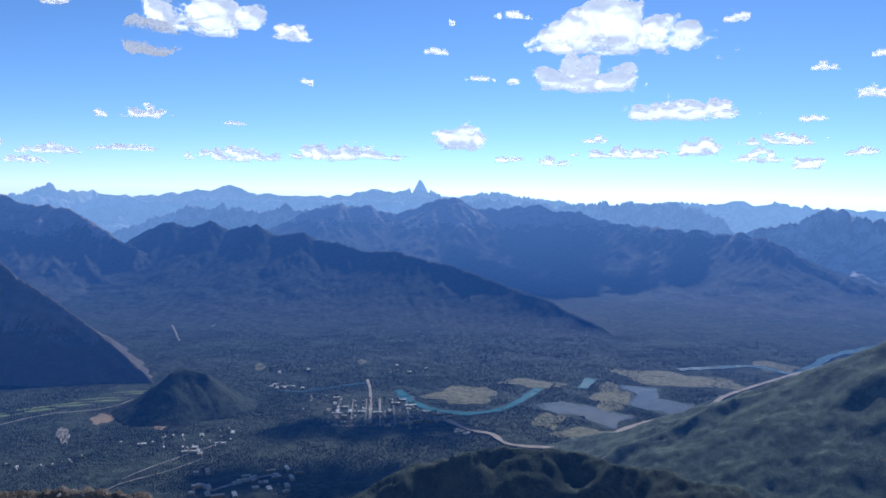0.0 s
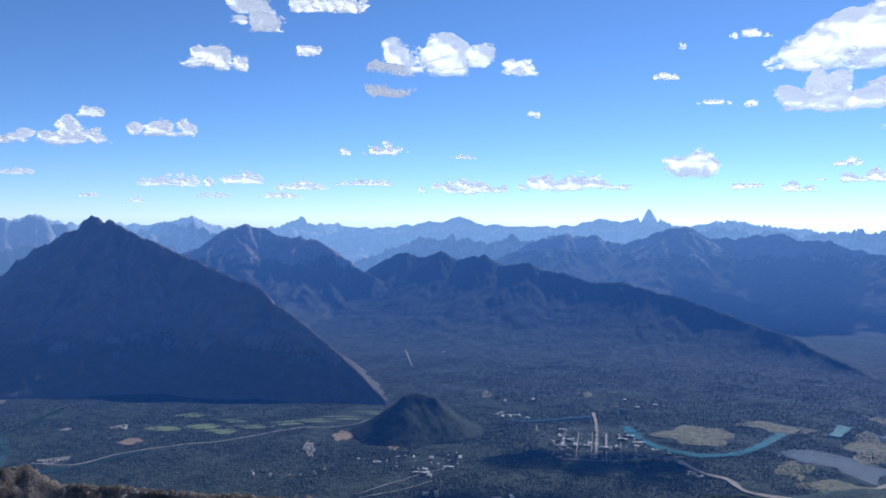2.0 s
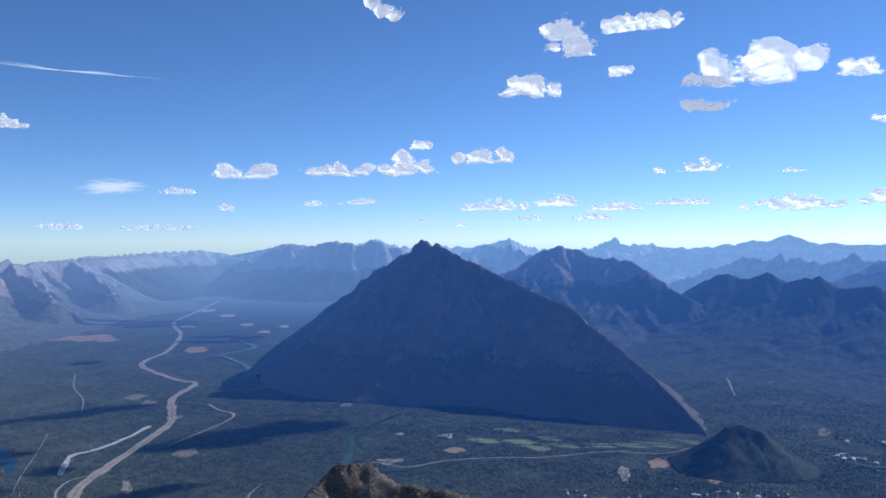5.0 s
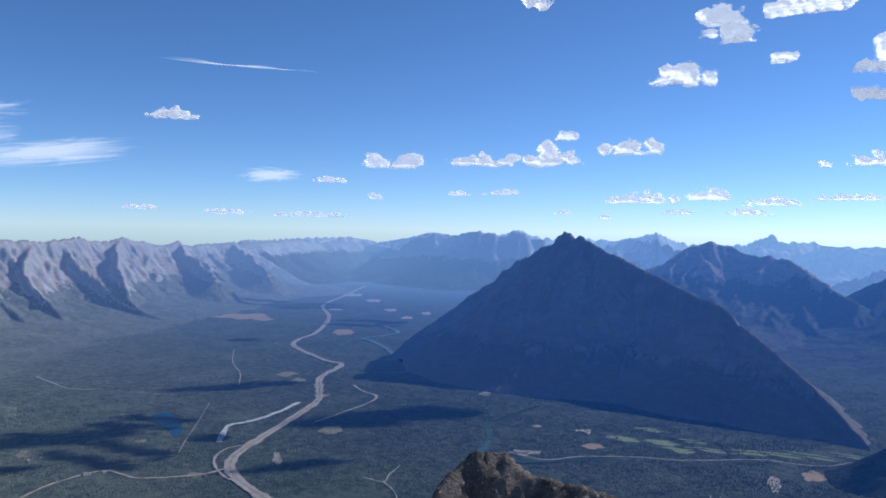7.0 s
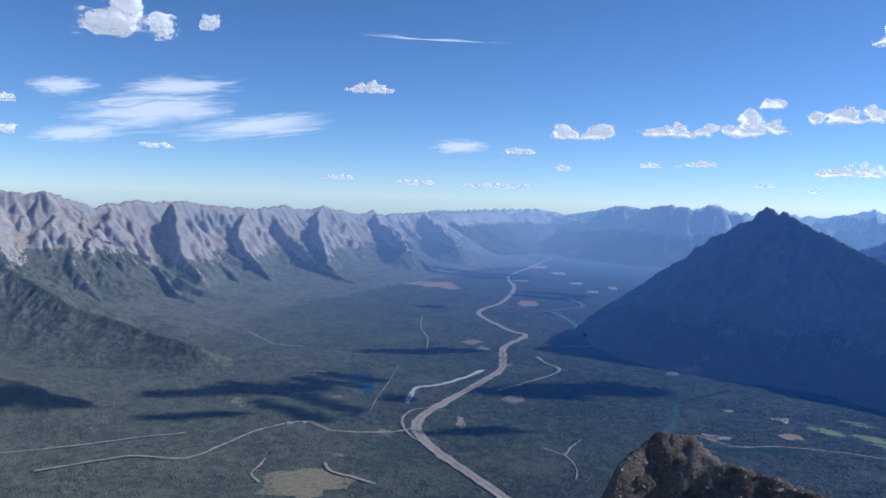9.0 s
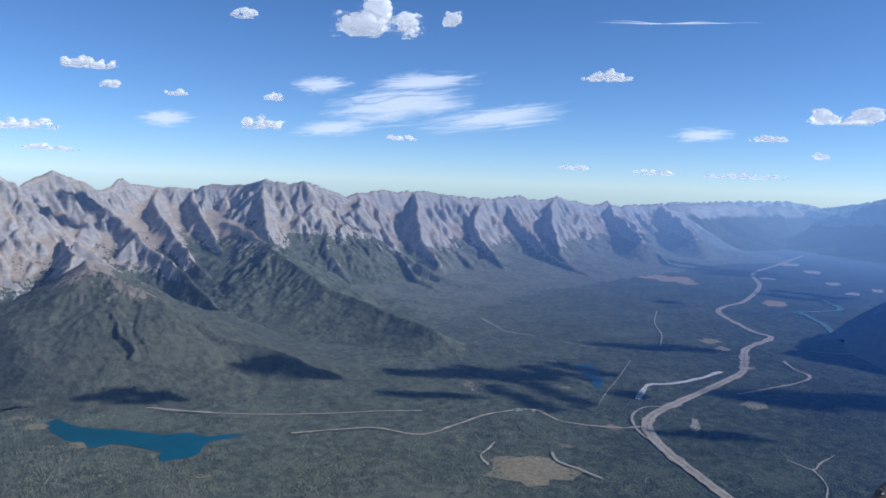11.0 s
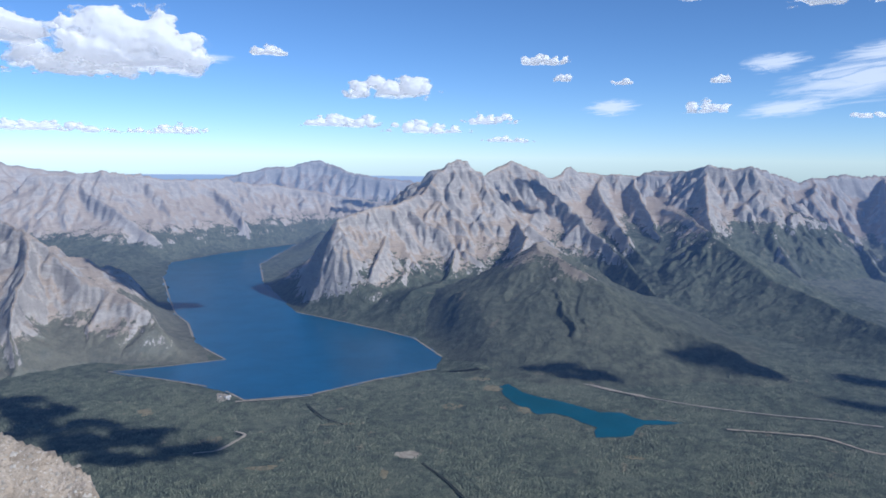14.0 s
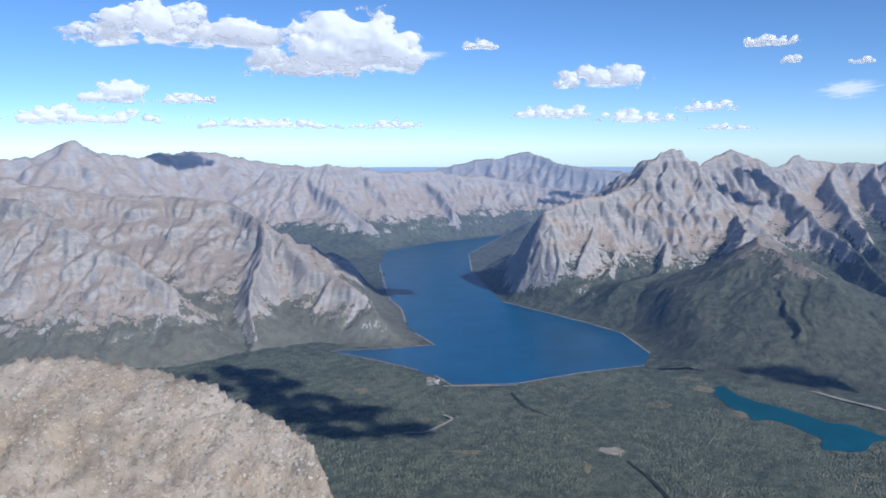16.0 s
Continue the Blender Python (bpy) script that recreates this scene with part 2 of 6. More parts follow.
def rugged(points, seed, every=0.45, drop=0.35):
    """The same crest with small notches and teeth between its peaks; drop in degrees."""
    rnd, out = random.Random(seed), []
    for (a0, e0, d0), (a1, e1, d1) in zip(points[:-1], points[1:]):
        n = max(1, round(abs(a1 - a0) / every))
        for i in range(n):
            f = (i + (rnd.uniform(-0.25, 0.25) if i else 0)) / n
            out.append((a0 + f * (a1 - a0), e0 + f * (e1 - e0) - (drop * rnd.random() ** 1.5 if i else 0), d0 + f * (d1 - d0)))
    return out + [points[-1]]


def spurs(crest, every=1.0, seed=1, length=1.9, spread=32, both=False, twigs=True, ribs=0.2, wave=0.35, drop=0.97, hold=1.45, lean=0.0):
    """Side ridges that run down from a crest towards the summit's valley, unevenly spaced."""
    rnd, made = random.Random(seed), []
    walk_on = every * rnd.uniform(0.3, 0.9)
    for (ax, ay, az_), (bx, by, bz) in zip(crest["points"][:-1], crest["points"][1:]):
        long = math.hypot(bx - ax, by - ay)
        at = walk_on
        while at < long:
            f = at / long
            x, y, z = ax + f * (bx - ax), ay + f * (by - ay), (az_ + f * (bz - az_)) * drop
            nx, ny = -(by - ay) / long, (bx - ax) / long
            if (rnd.random() < 0.5) if both else (nx * x + ny * y > 0):
                nx, ny = -nx, -ny
            turn = math.atan2(ny, nx) + radians(lean + rnd.uniform(-spread, spread))
            run, bend = z * length * rnd.uniform(0.45, 1.3), rnd.uniform(-0.4, 0.4)
            pts = []
            for j in range(6):
                g = j / 5
                t = turn + bend * g
                pts.append((x + run * g * math.cos(t), y + run * g * math.sin(t),
                            max(0.02, z * (1 - g) ** hold * (1 + (rnd.uniform(-0.07, 0.07) if 0 < j < 5 else 0)))))
            if z < 0.12:
                at += every
                continue
            made.append(dict(points=pts, near=rnd.uniform(0.9, 1.6), far=rnd.uniform(0.9, 1.6), power=1.35, ribs=1.4 * ribs, wave=wave, hand=False))
            at += every * rnd.uniform(0.35, 1.8)
        walk_on = at - long
    if twigs:
        for i, g in enumerate(list(made)):
            made += spurs(g, every * 0.42, seed * 50 + i, length * 0.42, 20, True, False, ribs * 0.8, wave * 0.6, 0.94, 1.2)
    return made


def massif(x, y, ridges, base, seed=0.0, rough=0.03, warp=0.06, jag=0.02, shelves=0.0, dip=0.05, crags=0.0):
    """Height over base of a group of crests, with ribs and gullies running down from them."""
    unit = max(0.2, np.mean([math.hypot(p[0], p[1]) for g in ridges for p in g["points"]]) / 10)
    wx = x + warp * fbm(x * 1.6 / unit + seed, y * 1.6 / unit, 4)
    wy = y + warp * fbm(x * 1.6 / unit + 40 + seed, y * 1.6 / unit + 9, 4)
    best = np.zeros(x.shape)
    run, side, top = np.zeros(x.shape), np.ones(x.shape), np.zeros(x.shape)
    amp, wav = np.zeros(x.shape), np.ones(x.shape)
    closest = np.full(x.shape, 1e9)
    for gi, g in enumerate(ridges):
        at = 13.7 * gi
        pts = g["points"]
        for (ax, ay, az_), (bx, by, bz) in zip(pts[:-1], pts[1:]):
            ex, ey = bx - ax, by - ay
            length = math.hypot(ex, ey)
            reach = max(g["near"], g["far"]) * (max(az_, bz) - base.min()) * (3 if g["hand"] else 1)
            m = np.nonzero((wx > min(ax, bx) - reach) & (wx < max(ax, bx) + reach) & (wy > min(ay, by) - reach) & (wy < max(ay, by) + reach))
            px, py = wx[m], wy[m]
            t = np.clip(((px - ax) * ex + (py - ay) * ey) / (length * length), 0, 1)
            cx, cy = ax + t * ex, ay + t * ey
            d = np.hypot(px - cx, py - cy)
            h = np.maximum(az_ + t * (bz - az_) - base[m], 0.01)
            inner = (ex * (py - ay) - ey * (px - ax) < 0) if g["hand"] else (px * px + py * py < cx * cx + cy * cy)
            u = np.clip(d / (np.where(inner, g["near"], g["far"]) * h), 0, 1)
            v = h * (1 - u) ** g["power"]
            if g["hand"]:
                v = np.where(d < closest[m] - 1e-9, v, -1.0)
                closest[m] = np.minimum(closest[m], d)
                best[m] = np.where(v >= 0, 0.0, best[m])
            win = v > best[m]
            w = tuple(q[win] for q in m)
            best[w], run[w], side[w], top[w] = v[win], (at + t * length)[win], u[win], h[win]
            amp[w], wav[w] = g["ribs"], g["wave"]
            at += length
    bell = np.clip(side * 6, 0, 1) * np.clip((1 - side) * 1.8, 0, 1)
    down = side * top
    sway = 0.22 * fbm(x * 2 / unit, y * 2 / unit, 3)
    gully = 1 - ridged(run / wav + sway + seed, down / wav * 0.16 + seed, 3, 0.5)
    rill = 1 - ridged(run / wav * 3.3 + sway * 2 + seed + 7, down / wav * 0.4 + seed, 2, 0.5)
    h = best - amp * top * bell * (gully * 1.5 + rill * 0.42)
    h = h + rough * top * np.clip(1.15 - side, 0, 1) * fbm(x * 3.2 / unit + seed, y * 3.2 / unit, 6, 0.58) * np.clip(side * 6, 0.25, 1)
    if crags:                                     # sharp small ridges and clefts
        sharp = ridged(wx * 2.6 / unit + seed, wy * 2.6 / unit + 3.0, 5, 0.62) - 0.62
        h = h + crags * top * np.clip(1.1 - side, 0, 1) * np.clip(side * 7, 0.1, 1) * sharp
    h = h - jag * top * np.clip(1 - side * 8, 0, 1) * np.abs(fbm(run * 3.2 / unit, 0 * run + seed, 4, 0.6))
    if shelves:                                   # cliff bands where hard beds crop out, tilted a little
        tilt = dip * x + 0.03 * fbm(x * 0.9 + seed, y * 0.9, 3)
        for bed, share in ((0.19, 0.6), (0.075, 0.4)):
            u = (h + tilt) / bed
            f = u - np.floor(u)
            step = (np.floor(u) + ramp(f, 0.5, 0.9)) * bed - tilt
            where = share * shelves * ramp(h, 0.45, 0.8) * ramp(fbm(x * 0.7 + bed * 90, y * 0.7 + seed, 3), -0.35, 0.15)
            h = h + where * (step - h)
    return np.where(best > 0, h, -0.02)


def blur(v):
    w = np.pad(v, 1, mode="edge")
    w = (w[:-2] + 2 * w[1:-1] + w[2:]) / 4
    return (w[:, :-2] + 2 * w[:, 1:-1] + w[:, 2:]) / 4


def erode(h, cell, drops, seed, steps=52, load=0.9, bite=0.5, batch=6000):
    """Rain that runs down the slopes, cuts gullies between sharp ribs and lays fans at their feet.
    Heights and cell sizes in km; the grid's cells are about as wide as they are deep."""
    rs = np.random.RandomState(seed)
    z = (h / cell).astype(np.float64)
    na, nr = z.shape
    flat_z = z.ravel()
    start = np.nonzero((h > 0.06).ravel())[0]
    for _ in range(max(1, drops // batch)):
        at = rs.choice(start, batch)
        u, v = (at // nr).astype(float) + rs.uniform(0, 1, batch), (at % nr).astype(float) + rs.uniform(0, 1, batch)
        u, v = np.clip(u, 1, na - 2.01), np.clip(v, 1, nr - 2.01)
        du, dv = np.zeros(batch), np.zeros(batch)
        speed, dirt = np.full(batch, 0.6), np.zeros(batch)
        for n in range(steps):
            i, j = u.astype(int), v.astype(int)
            fu, fv = u - i, v - j
            q = i * nr + j
            a, b, c, d = flat_z[q], flat_z[q + nr], flat_z[q + 1], flat_z[q + nr + 1]
            gu, gv = (b - a) * (1 - fv) + (d - c) * fv, (c - a) * (1 - fu) + (d - b) * fu
            here = (a * (1 - fu) + b * fu) * (1 - fv) + (c * (1 - fu) + d * fu) * fv
            du, dv = 0.25 * du - 0.75 * gu, 0.25 * dv - 0.75 * gv
            long = np.hypot(du, dv) + 1e-9
            du, dv = du / long, dv / long
            u2, v2 = np.clip(u + du, 1, na - 2.01), np.clip(v + dv, 1, nr - 2.01)
            i2, j2 = u2.astype(int), v2.astype(int)
            eu, ev = u2 - i2, v2 - j2
            q2 = i2 * nr + j2
            there = (flat_z[q2] * (1 - eu) + flat_z[q2 + nr] * eu) * (1 - ev) + (flat_z[q2 + 1] * (1 - eu) + flat_z[q2 + nr + 1] * eu) * ev
            fall = here - there
            room = np.maximum(fall, 0.01) * speed * load
            crowd = np.bincount(q, minlength=na * nr)[q]
            take = np.where(fall < 0, -np.minimum(-fall / crowd, dirt), np.where(dirt > room, -np.minimum(0.25 * (dirt - room), 0.3 / crowd), np.minimum(bite * (room - dirt), 0.3 * fall / crowd)))
            dirt = dirt + take
            w = np.concatenate([take * (1 - fu) * (1 - fv), take * fu * (1 - fv), take * (1 - fu) * fv, take * fu * fv])
            np.add.at(flat_z, np.concatenate([q, q + nr, q + 1, q + nr + 1]), -w)
            speed = np.clip(np.sqrt(np.maximum(speed * speed + fall, 0.05)), 0.2, 2.2)
            u, v = u2, v2
        z = flat_z.reshape(na, nr)
        z[:] = 0.96 * z + 0.04 * blur(z)
    return z * cell


def mountain(name, label, ridges, az, km, step, rows, material, seed=0.0, lakes=False, kind="", category="mountain", rain=0.0, wild=(0.2, 0.6), **kw):
    a = np.arange(az[0], az[1] + step, step)
    r = np.geomspace(km[0], km[1], rows)
    x, y = cart(a[:, None], r[None, :])
    base = ground_height(x, y) if km[0] < 16 else -np.maximum(np.hypot(x, y) - 16, 0) ** 2 / 12740
    h = massif(x, y, ridges, base, seed, **kw)
    if rain:
        worn = erode(h, radians(step) * r[None, :], int(0.65 * rain * h.size), int(seed * 10))
        h = np.where(h > 0.0, np.maximum(h + (worn - h) * (0.2 + 0.8 * ramp(h, wild[0], wild[1])), 0.0), h)
    if lakes:
        h = h * ramp(shore(x, y), 0.0, 0.5)
    h = np.maximum(h, -0.02)
    up = h > -0.004
    keep = up[:-1, :-1] | up[1:, :-1] | up[:-1, 1:] | up[1:, 1:]
    ob = sheet(name, a, r, base + h, keep, material)
    return tagged(ob, label, category, kind=kind)


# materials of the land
LIME = mountain_material("pale_limestone", (0.60, 0.545, 0.48), (0.29, 0.265, 0.235), (0.51, 0.39, 0.275), 44.0, spread=30.0, strata_share=0.4, wood_gain=1.1, relief=2.2, air=0.9, lie=(0.0, 0.12), steepness=44.0, ragged=46.0)
LIME_BACK = mountain_material("lakeside_limestone", (0.56, 0.51, 0.455), (0.28, 0.255, 0.23), (0.50, 0.40, 0.30), 15.0, spread=14.0, strata_share=0.3, wood_gain=1.05, relief=1.2, air=0.9, steepness=40.0)
LIME_LOW = mountain_material("banded_limestone", (0.54, 0.49, 0.43), (0.25, 0.225, 0.195), (0.44, 0.345, 0.255), 11.0, spread=26.0, band=0.6, cover=0.8, strata_share=0.4, wood_gain=1.05, relief=1.2, steepness=40.0)
FOOTHILL = mountain_material("wooded_foothill", (0.42, 0.37, 0.31), (0.26, 0.235, 0.21), (0.34, 0.27, 0.19), 34.0, spread=26.0, cover=0.93, strata_share=0.2, wood_gain=0.95)
LIME_FAR = mountain_material("grey_limestone", (0.52, 0.485, 0.445), (0.26, 0.245, 0.23), (0.42, 0.32, 0.23), 24.0, spread=20.0, cover=0.92, wood_gain=1.2, relief=2.0, strata_share=0.28, steepness=40.0)
# limestone darkened for the wedge: part of its shade is put into the colour
SHADE = mountain_material("shaded_limestone", (0.34, 0.32, 0.30), (0.15, 0.15, 0.155), (0.30, 0.25, 0.20), 20.0, spread=10.0, cover=0.4, strata_share=0.22, wood_gain=1.6, tones=BACKLIT_WOOD)
WOODED = mountain_material("wooded_slope", (0.26, 0.25, 0.24), (0.16, 0.16, 0.17), (0.24, 0.21, 0.17), 74.0, spread=8.0, cover=1.0, wood_gain=1.7, relief=0.4, tones=BACKLIT_WOOD)
# brighter copy of the wooded slope, with sunlight and haze put into its colour
WOODED_LIT = mountain_material("lit_wooded_slope", (0.26, 0.25, 0.24), (0.16, 0.16, 0.17), (0.24, 0.21, 0.17), 74.0, spread=8.0, cover=1.0, wood_gain=2.9, relief=0.5, tones=BACKLIT_WOOD)
# dark forest tones and blue haze glow stand in for this ridge's shade
MISTY_A = mountain_material("wooded_ridge", (0.26, 0.26, 0.26), (0.16, 0.16, 0.17), (0.24, 0.22, 0.19), 62.0, spread=20.0, cover=0.9, wood_gain=1.7, relief=1.2, tones=BACKLIT_WOOD)
MISTY_B = mountain_material("misty_range", (0.52, 0.49, 0.46), (0.24, 0.235, 0.23), (0.46, 0.39, 0.32), 50.0, spread=30.0, cover=0.85, wood_gain=2.0, tones=BACKLIT_WOOD)
TOWERS = mountain_material("hazy_towers", (0.52, 0.51, 0.50), (0.26, 0.26, 0.26), (0.42, 0.38, 0.33), 44.0, spread=16.0, wood_gain=1.6, tones=BACKLIT_WOOD, air=0.72)
FAR_A = hazy_material("far_range", (0.55, 0.54, 0.53), snow=0.7, air=0.75)
FAR_B = hazy_material("farthest_range", (0.55, 0.55, 0.56), snow=0.9, air=0.5)

def valley_material(name, m=1.0):
    """Forest tone by bearing: darker towards the sun, backlight shade put into the colour."""
    k = Nodes(name)
    frontlit_wood, fine = forest_colour(k, 1.1 * m)
    backlit_wood, fine = forest_colour(k, 2.0 * m, BACKLIT_WOOD)
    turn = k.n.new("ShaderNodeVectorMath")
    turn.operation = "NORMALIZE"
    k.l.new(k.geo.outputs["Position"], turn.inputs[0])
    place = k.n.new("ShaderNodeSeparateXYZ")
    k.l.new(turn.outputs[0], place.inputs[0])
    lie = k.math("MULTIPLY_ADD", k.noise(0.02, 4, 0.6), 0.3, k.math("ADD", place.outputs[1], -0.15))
    painted_haze(k)
    return k, k.mix(k.step(lie, 0.10, 0.62), frontlit_wood, backlit_wood), fine


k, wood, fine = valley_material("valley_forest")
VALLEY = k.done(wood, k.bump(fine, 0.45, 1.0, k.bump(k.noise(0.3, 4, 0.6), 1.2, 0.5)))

a = np.concatenate([np.arange(-40, 166, 0.6), np.arange(166, 320.1, 4)])
a[-1] = 320
r = np.geomspace(0.3, 78, 280)
x, y = cart(a[:, None], r[None, :])
ground = sheet("ground", a, r, ground_height(x, y) - 0.0, np.ones((len(a) - 1, len(r) - 1), bool), VALLEY)
tagged(ground, "broad valley floor covered in dark green conifer forest", "ground", kind="structure")

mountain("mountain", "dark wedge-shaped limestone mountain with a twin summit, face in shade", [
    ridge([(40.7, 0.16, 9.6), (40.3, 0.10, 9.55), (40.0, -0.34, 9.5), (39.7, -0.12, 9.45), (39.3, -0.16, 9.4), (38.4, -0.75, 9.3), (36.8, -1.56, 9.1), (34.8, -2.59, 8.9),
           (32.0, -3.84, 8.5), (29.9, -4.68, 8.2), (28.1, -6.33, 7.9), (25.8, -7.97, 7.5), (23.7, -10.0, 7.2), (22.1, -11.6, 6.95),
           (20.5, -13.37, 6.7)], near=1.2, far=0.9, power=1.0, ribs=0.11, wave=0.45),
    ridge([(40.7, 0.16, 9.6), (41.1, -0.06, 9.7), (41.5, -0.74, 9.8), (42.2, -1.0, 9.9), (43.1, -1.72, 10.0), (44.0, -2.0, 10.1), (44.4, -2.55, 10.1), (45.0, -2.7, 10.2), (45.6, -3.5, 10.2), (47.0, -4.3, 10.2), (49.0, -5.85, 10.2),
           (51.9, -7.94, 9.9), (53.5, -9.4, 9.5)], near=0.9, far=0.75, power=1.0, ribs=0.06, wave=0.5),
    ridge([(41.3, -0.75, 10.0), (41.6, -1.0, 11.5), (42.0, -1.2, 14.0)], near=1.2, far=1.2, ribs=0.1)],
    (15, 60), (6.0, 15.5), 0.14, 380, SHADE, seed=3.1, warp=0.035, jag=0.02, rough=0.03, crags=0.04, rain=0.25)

mountain("mountain", "long wooded ridge above the town, blue shade put into its colour", [
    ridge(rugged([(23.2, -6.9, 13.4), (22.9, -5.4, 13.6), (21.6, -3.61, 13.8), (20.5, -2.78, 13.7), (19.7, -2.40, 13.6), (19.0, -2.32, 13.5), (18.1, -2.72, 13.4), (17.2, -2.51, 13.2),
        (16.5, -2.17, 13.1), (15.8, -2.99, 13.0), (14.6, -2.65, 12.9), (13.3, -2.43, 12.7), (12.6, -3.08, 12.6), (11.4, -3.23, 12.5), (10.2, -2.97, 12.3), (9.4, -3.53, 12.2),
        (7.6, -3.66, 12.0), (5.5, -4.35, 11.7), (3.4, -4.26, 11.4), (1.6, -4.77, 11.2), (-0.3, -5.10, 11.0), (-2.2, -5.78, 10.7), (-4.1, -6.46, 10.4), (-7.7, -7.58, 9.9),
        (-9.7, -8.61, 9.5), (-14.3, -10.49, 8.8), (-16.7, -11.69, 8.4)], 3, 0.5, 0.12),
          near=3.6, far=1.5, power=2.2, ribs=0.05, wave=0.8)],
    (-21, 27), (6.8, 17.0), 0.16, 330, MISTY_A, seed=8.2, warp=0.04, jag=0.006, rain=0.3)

mountain("hill", "small dark wooded hill beside the town", [
    ridge([(20.6, -14.55, 5.7), (19.8, -13.55, 5.8), (19.2, -12.74, 5.85), (18.4, -12.52, 5.9), (17.1, -12.87, 5.9), (15.5, -13.79, 5.95),
           (13.5, -15.05, 6.0)], near=1.5, far=1.5, power=1.1, ribs=0.05, wave=0.4)],
    (11, 23), (5.0, 6.9), 0.12, 130, WOODED, seed=2.2, warp=0.02, jag=0.01, category="hill")

mountain("mountain", "blue-grey mountain with a notched crest behind the shaded wedge", [
    ridge(rugged([(33.5, -2.19, 15), (32.7, -1.18, 15), (31.8, -0.56, 15), (30.7, -0.27, 15), (29.4, -0.51, 15), (28.8, -0.89, 14.8), (27.6, -1.24, 14.5), (26.7, -1.14, 14.3),
        (25.6, -1.37, 14.1), (24.8, -1.91, 13.8), (23.4, -2.98, 13.3), (21.7, -4.00, 12.8)], 5, 0.4, 0.2), near=3.0, far=1.6, power=2.0, ribs=0.06)],
    (17, 42), (8.6, 18), 0.15, 280, MISTY_B, seed=5.5, crags=0.09, rain=1.0)

crest = ridge(rugged([(12.5, -3.0, 18.0), (10.0, -1.4, 18.0), (7.6, -0.81, 18), (5.6, -0.86, 18), (4.0, -1.41, 18), (2.4, -1.07, 18), (0.3, -0.28, 18), (-0.8, -0.15, 18),
        (-1.7, -0.73, 18), (-3.6, -0.94, 18), (-5.4, -0.72, 18), (-6.8, -0.51, 18), (-7.5, -0.88, 17.8), (-10.0, -1.00, 17.5), (-11.6, -1.61, 17.3), (-13.2, -1.80, 17),
        (-14.4, -1.81, 16.5), (-15.3, -1.98, 16.3), (-17.8, -2.10, 16), (-20.0, -2.22, 15.7), (-20.9, -2.11, 15.5), (-22.6, -2.58, 15), (-24.7, -3.89, 14.5), (-27.5, -4.95, 14),
        (-30.7, -5.97, 13.5)], 7, 0.5, 0.3),
          near=4.0, far=1.6, power=2.0, ribs=0.08, wave=1.0)
mountain("mountain_range", "misty blue range of bare-topped wooded mountains", [crest] + spurs(crest, 1.3, 31, length=2.6, ribs=0.08),
    (-38, 13), (8.6, 21), 0.15, 340, MISTY_B, seed=1.4, crags=0.10, rough=0.03, rain=1.0)

crests = [
    ridge(rugged([(30, -0.9, 29), (27.6, -0.45, 29), (25.2, -0.75, 30), (22.4, -0.35, 30), (19.6, -0.7, 30), (16.8, -0.3, 30), (13.4, -0.6, 30), (10.6, -0.25, 30), (8.2, -0.55, 30),
        (5.9, -0.2, 30), (3.4, -0.5, 30), (0.8, -0.15, 30)], 19, 0.6, 0.3), near=1.9, far=1.5, power=1.7, ribs=0.2, wave=1.2),
    ridge(rugged([(38.2, -0.78, 26), (37.0, -0.27, 26), (36.0, 0.15, 26), (35.3, -0.12, 25), (34.1, 0.10, 24), (33.3, -0.40, 24), (32.6, -0.78, 23)], 12, 0.4, 0.25), near=1.9, far=1.5, power=1.9, ribs=0.22, wave=1.2),
    ridge(rugged([(24.0, -3.41, 24), (21.6, -2.17, 24), (20.3, -1.75, 24), (19.1, -1.49, 24), (18.1, -0.99, 23.5), (17.0, -1.06, 23.5), (15.8, -0.60, 23), (14.6, -1.08, 23),
        (12.9, -1.19, 23), (11.5, -0.68, 22.5), (10.0, -0.91, 22.5), (7.6, -0.64, 22), (5.6, -0.78, 22), (4.0, -1.33, 22)], 9, 0.5, 0.3), near=1.9, far=1.5, power=1.9, ribs=0.22, wave=1.2),
    ridge(rugged([(-1.4, -0.37, 27), (-2.8, 0.07, 27), (-4.7, -0.09, 27), (-8.8, -0.29, 27), (-10.8, -0.25, 27), (-11.7, -0.03, 26), (-13.1, -0.12, 26), (-14.3, -0.17, 26),
        (-15.1, -0.08, 26), (-16.6, -0.01, 26), (-18.1, -0.48, 25.5), (-19.6, -1.07, 25)], 10, 0.5, 0.3), near=1.9, far=1.5, power=1.9, ribs=0.22, wave=1.2),
    ridge(rugged([(-20.0, -2.10, 20), (-21.5, -1.78, 20), (-23.9, -1.09, 20), (-25.2, -0.53, 20), (-25.9, -0.25, 20), (-26.4, -0.43, 20), (-26.9, -0.23, 20), (-27.9, -0.60, 19.5),
        (-30.4, -0.99, 19), (-36, -0.9, 19.0)], 11, 0.5, 0.3), near=1.9, far=1.5, power=1.9, ribs=0.22, wave=1.2)]
mountain("mountain_range", "hazy blue range with jagged crests and snow patches", crests + sum(
    [spurs(g, 1.8, 40 + i, length=1.7) for i, g in enumerate(crests)], []),
    (-40, 42), (14, 32), 0.17, 280, FAR_A, seed=6.4, crags=0.2, kind="structure", category="backdrop", jag=0.02, rain=0.8)

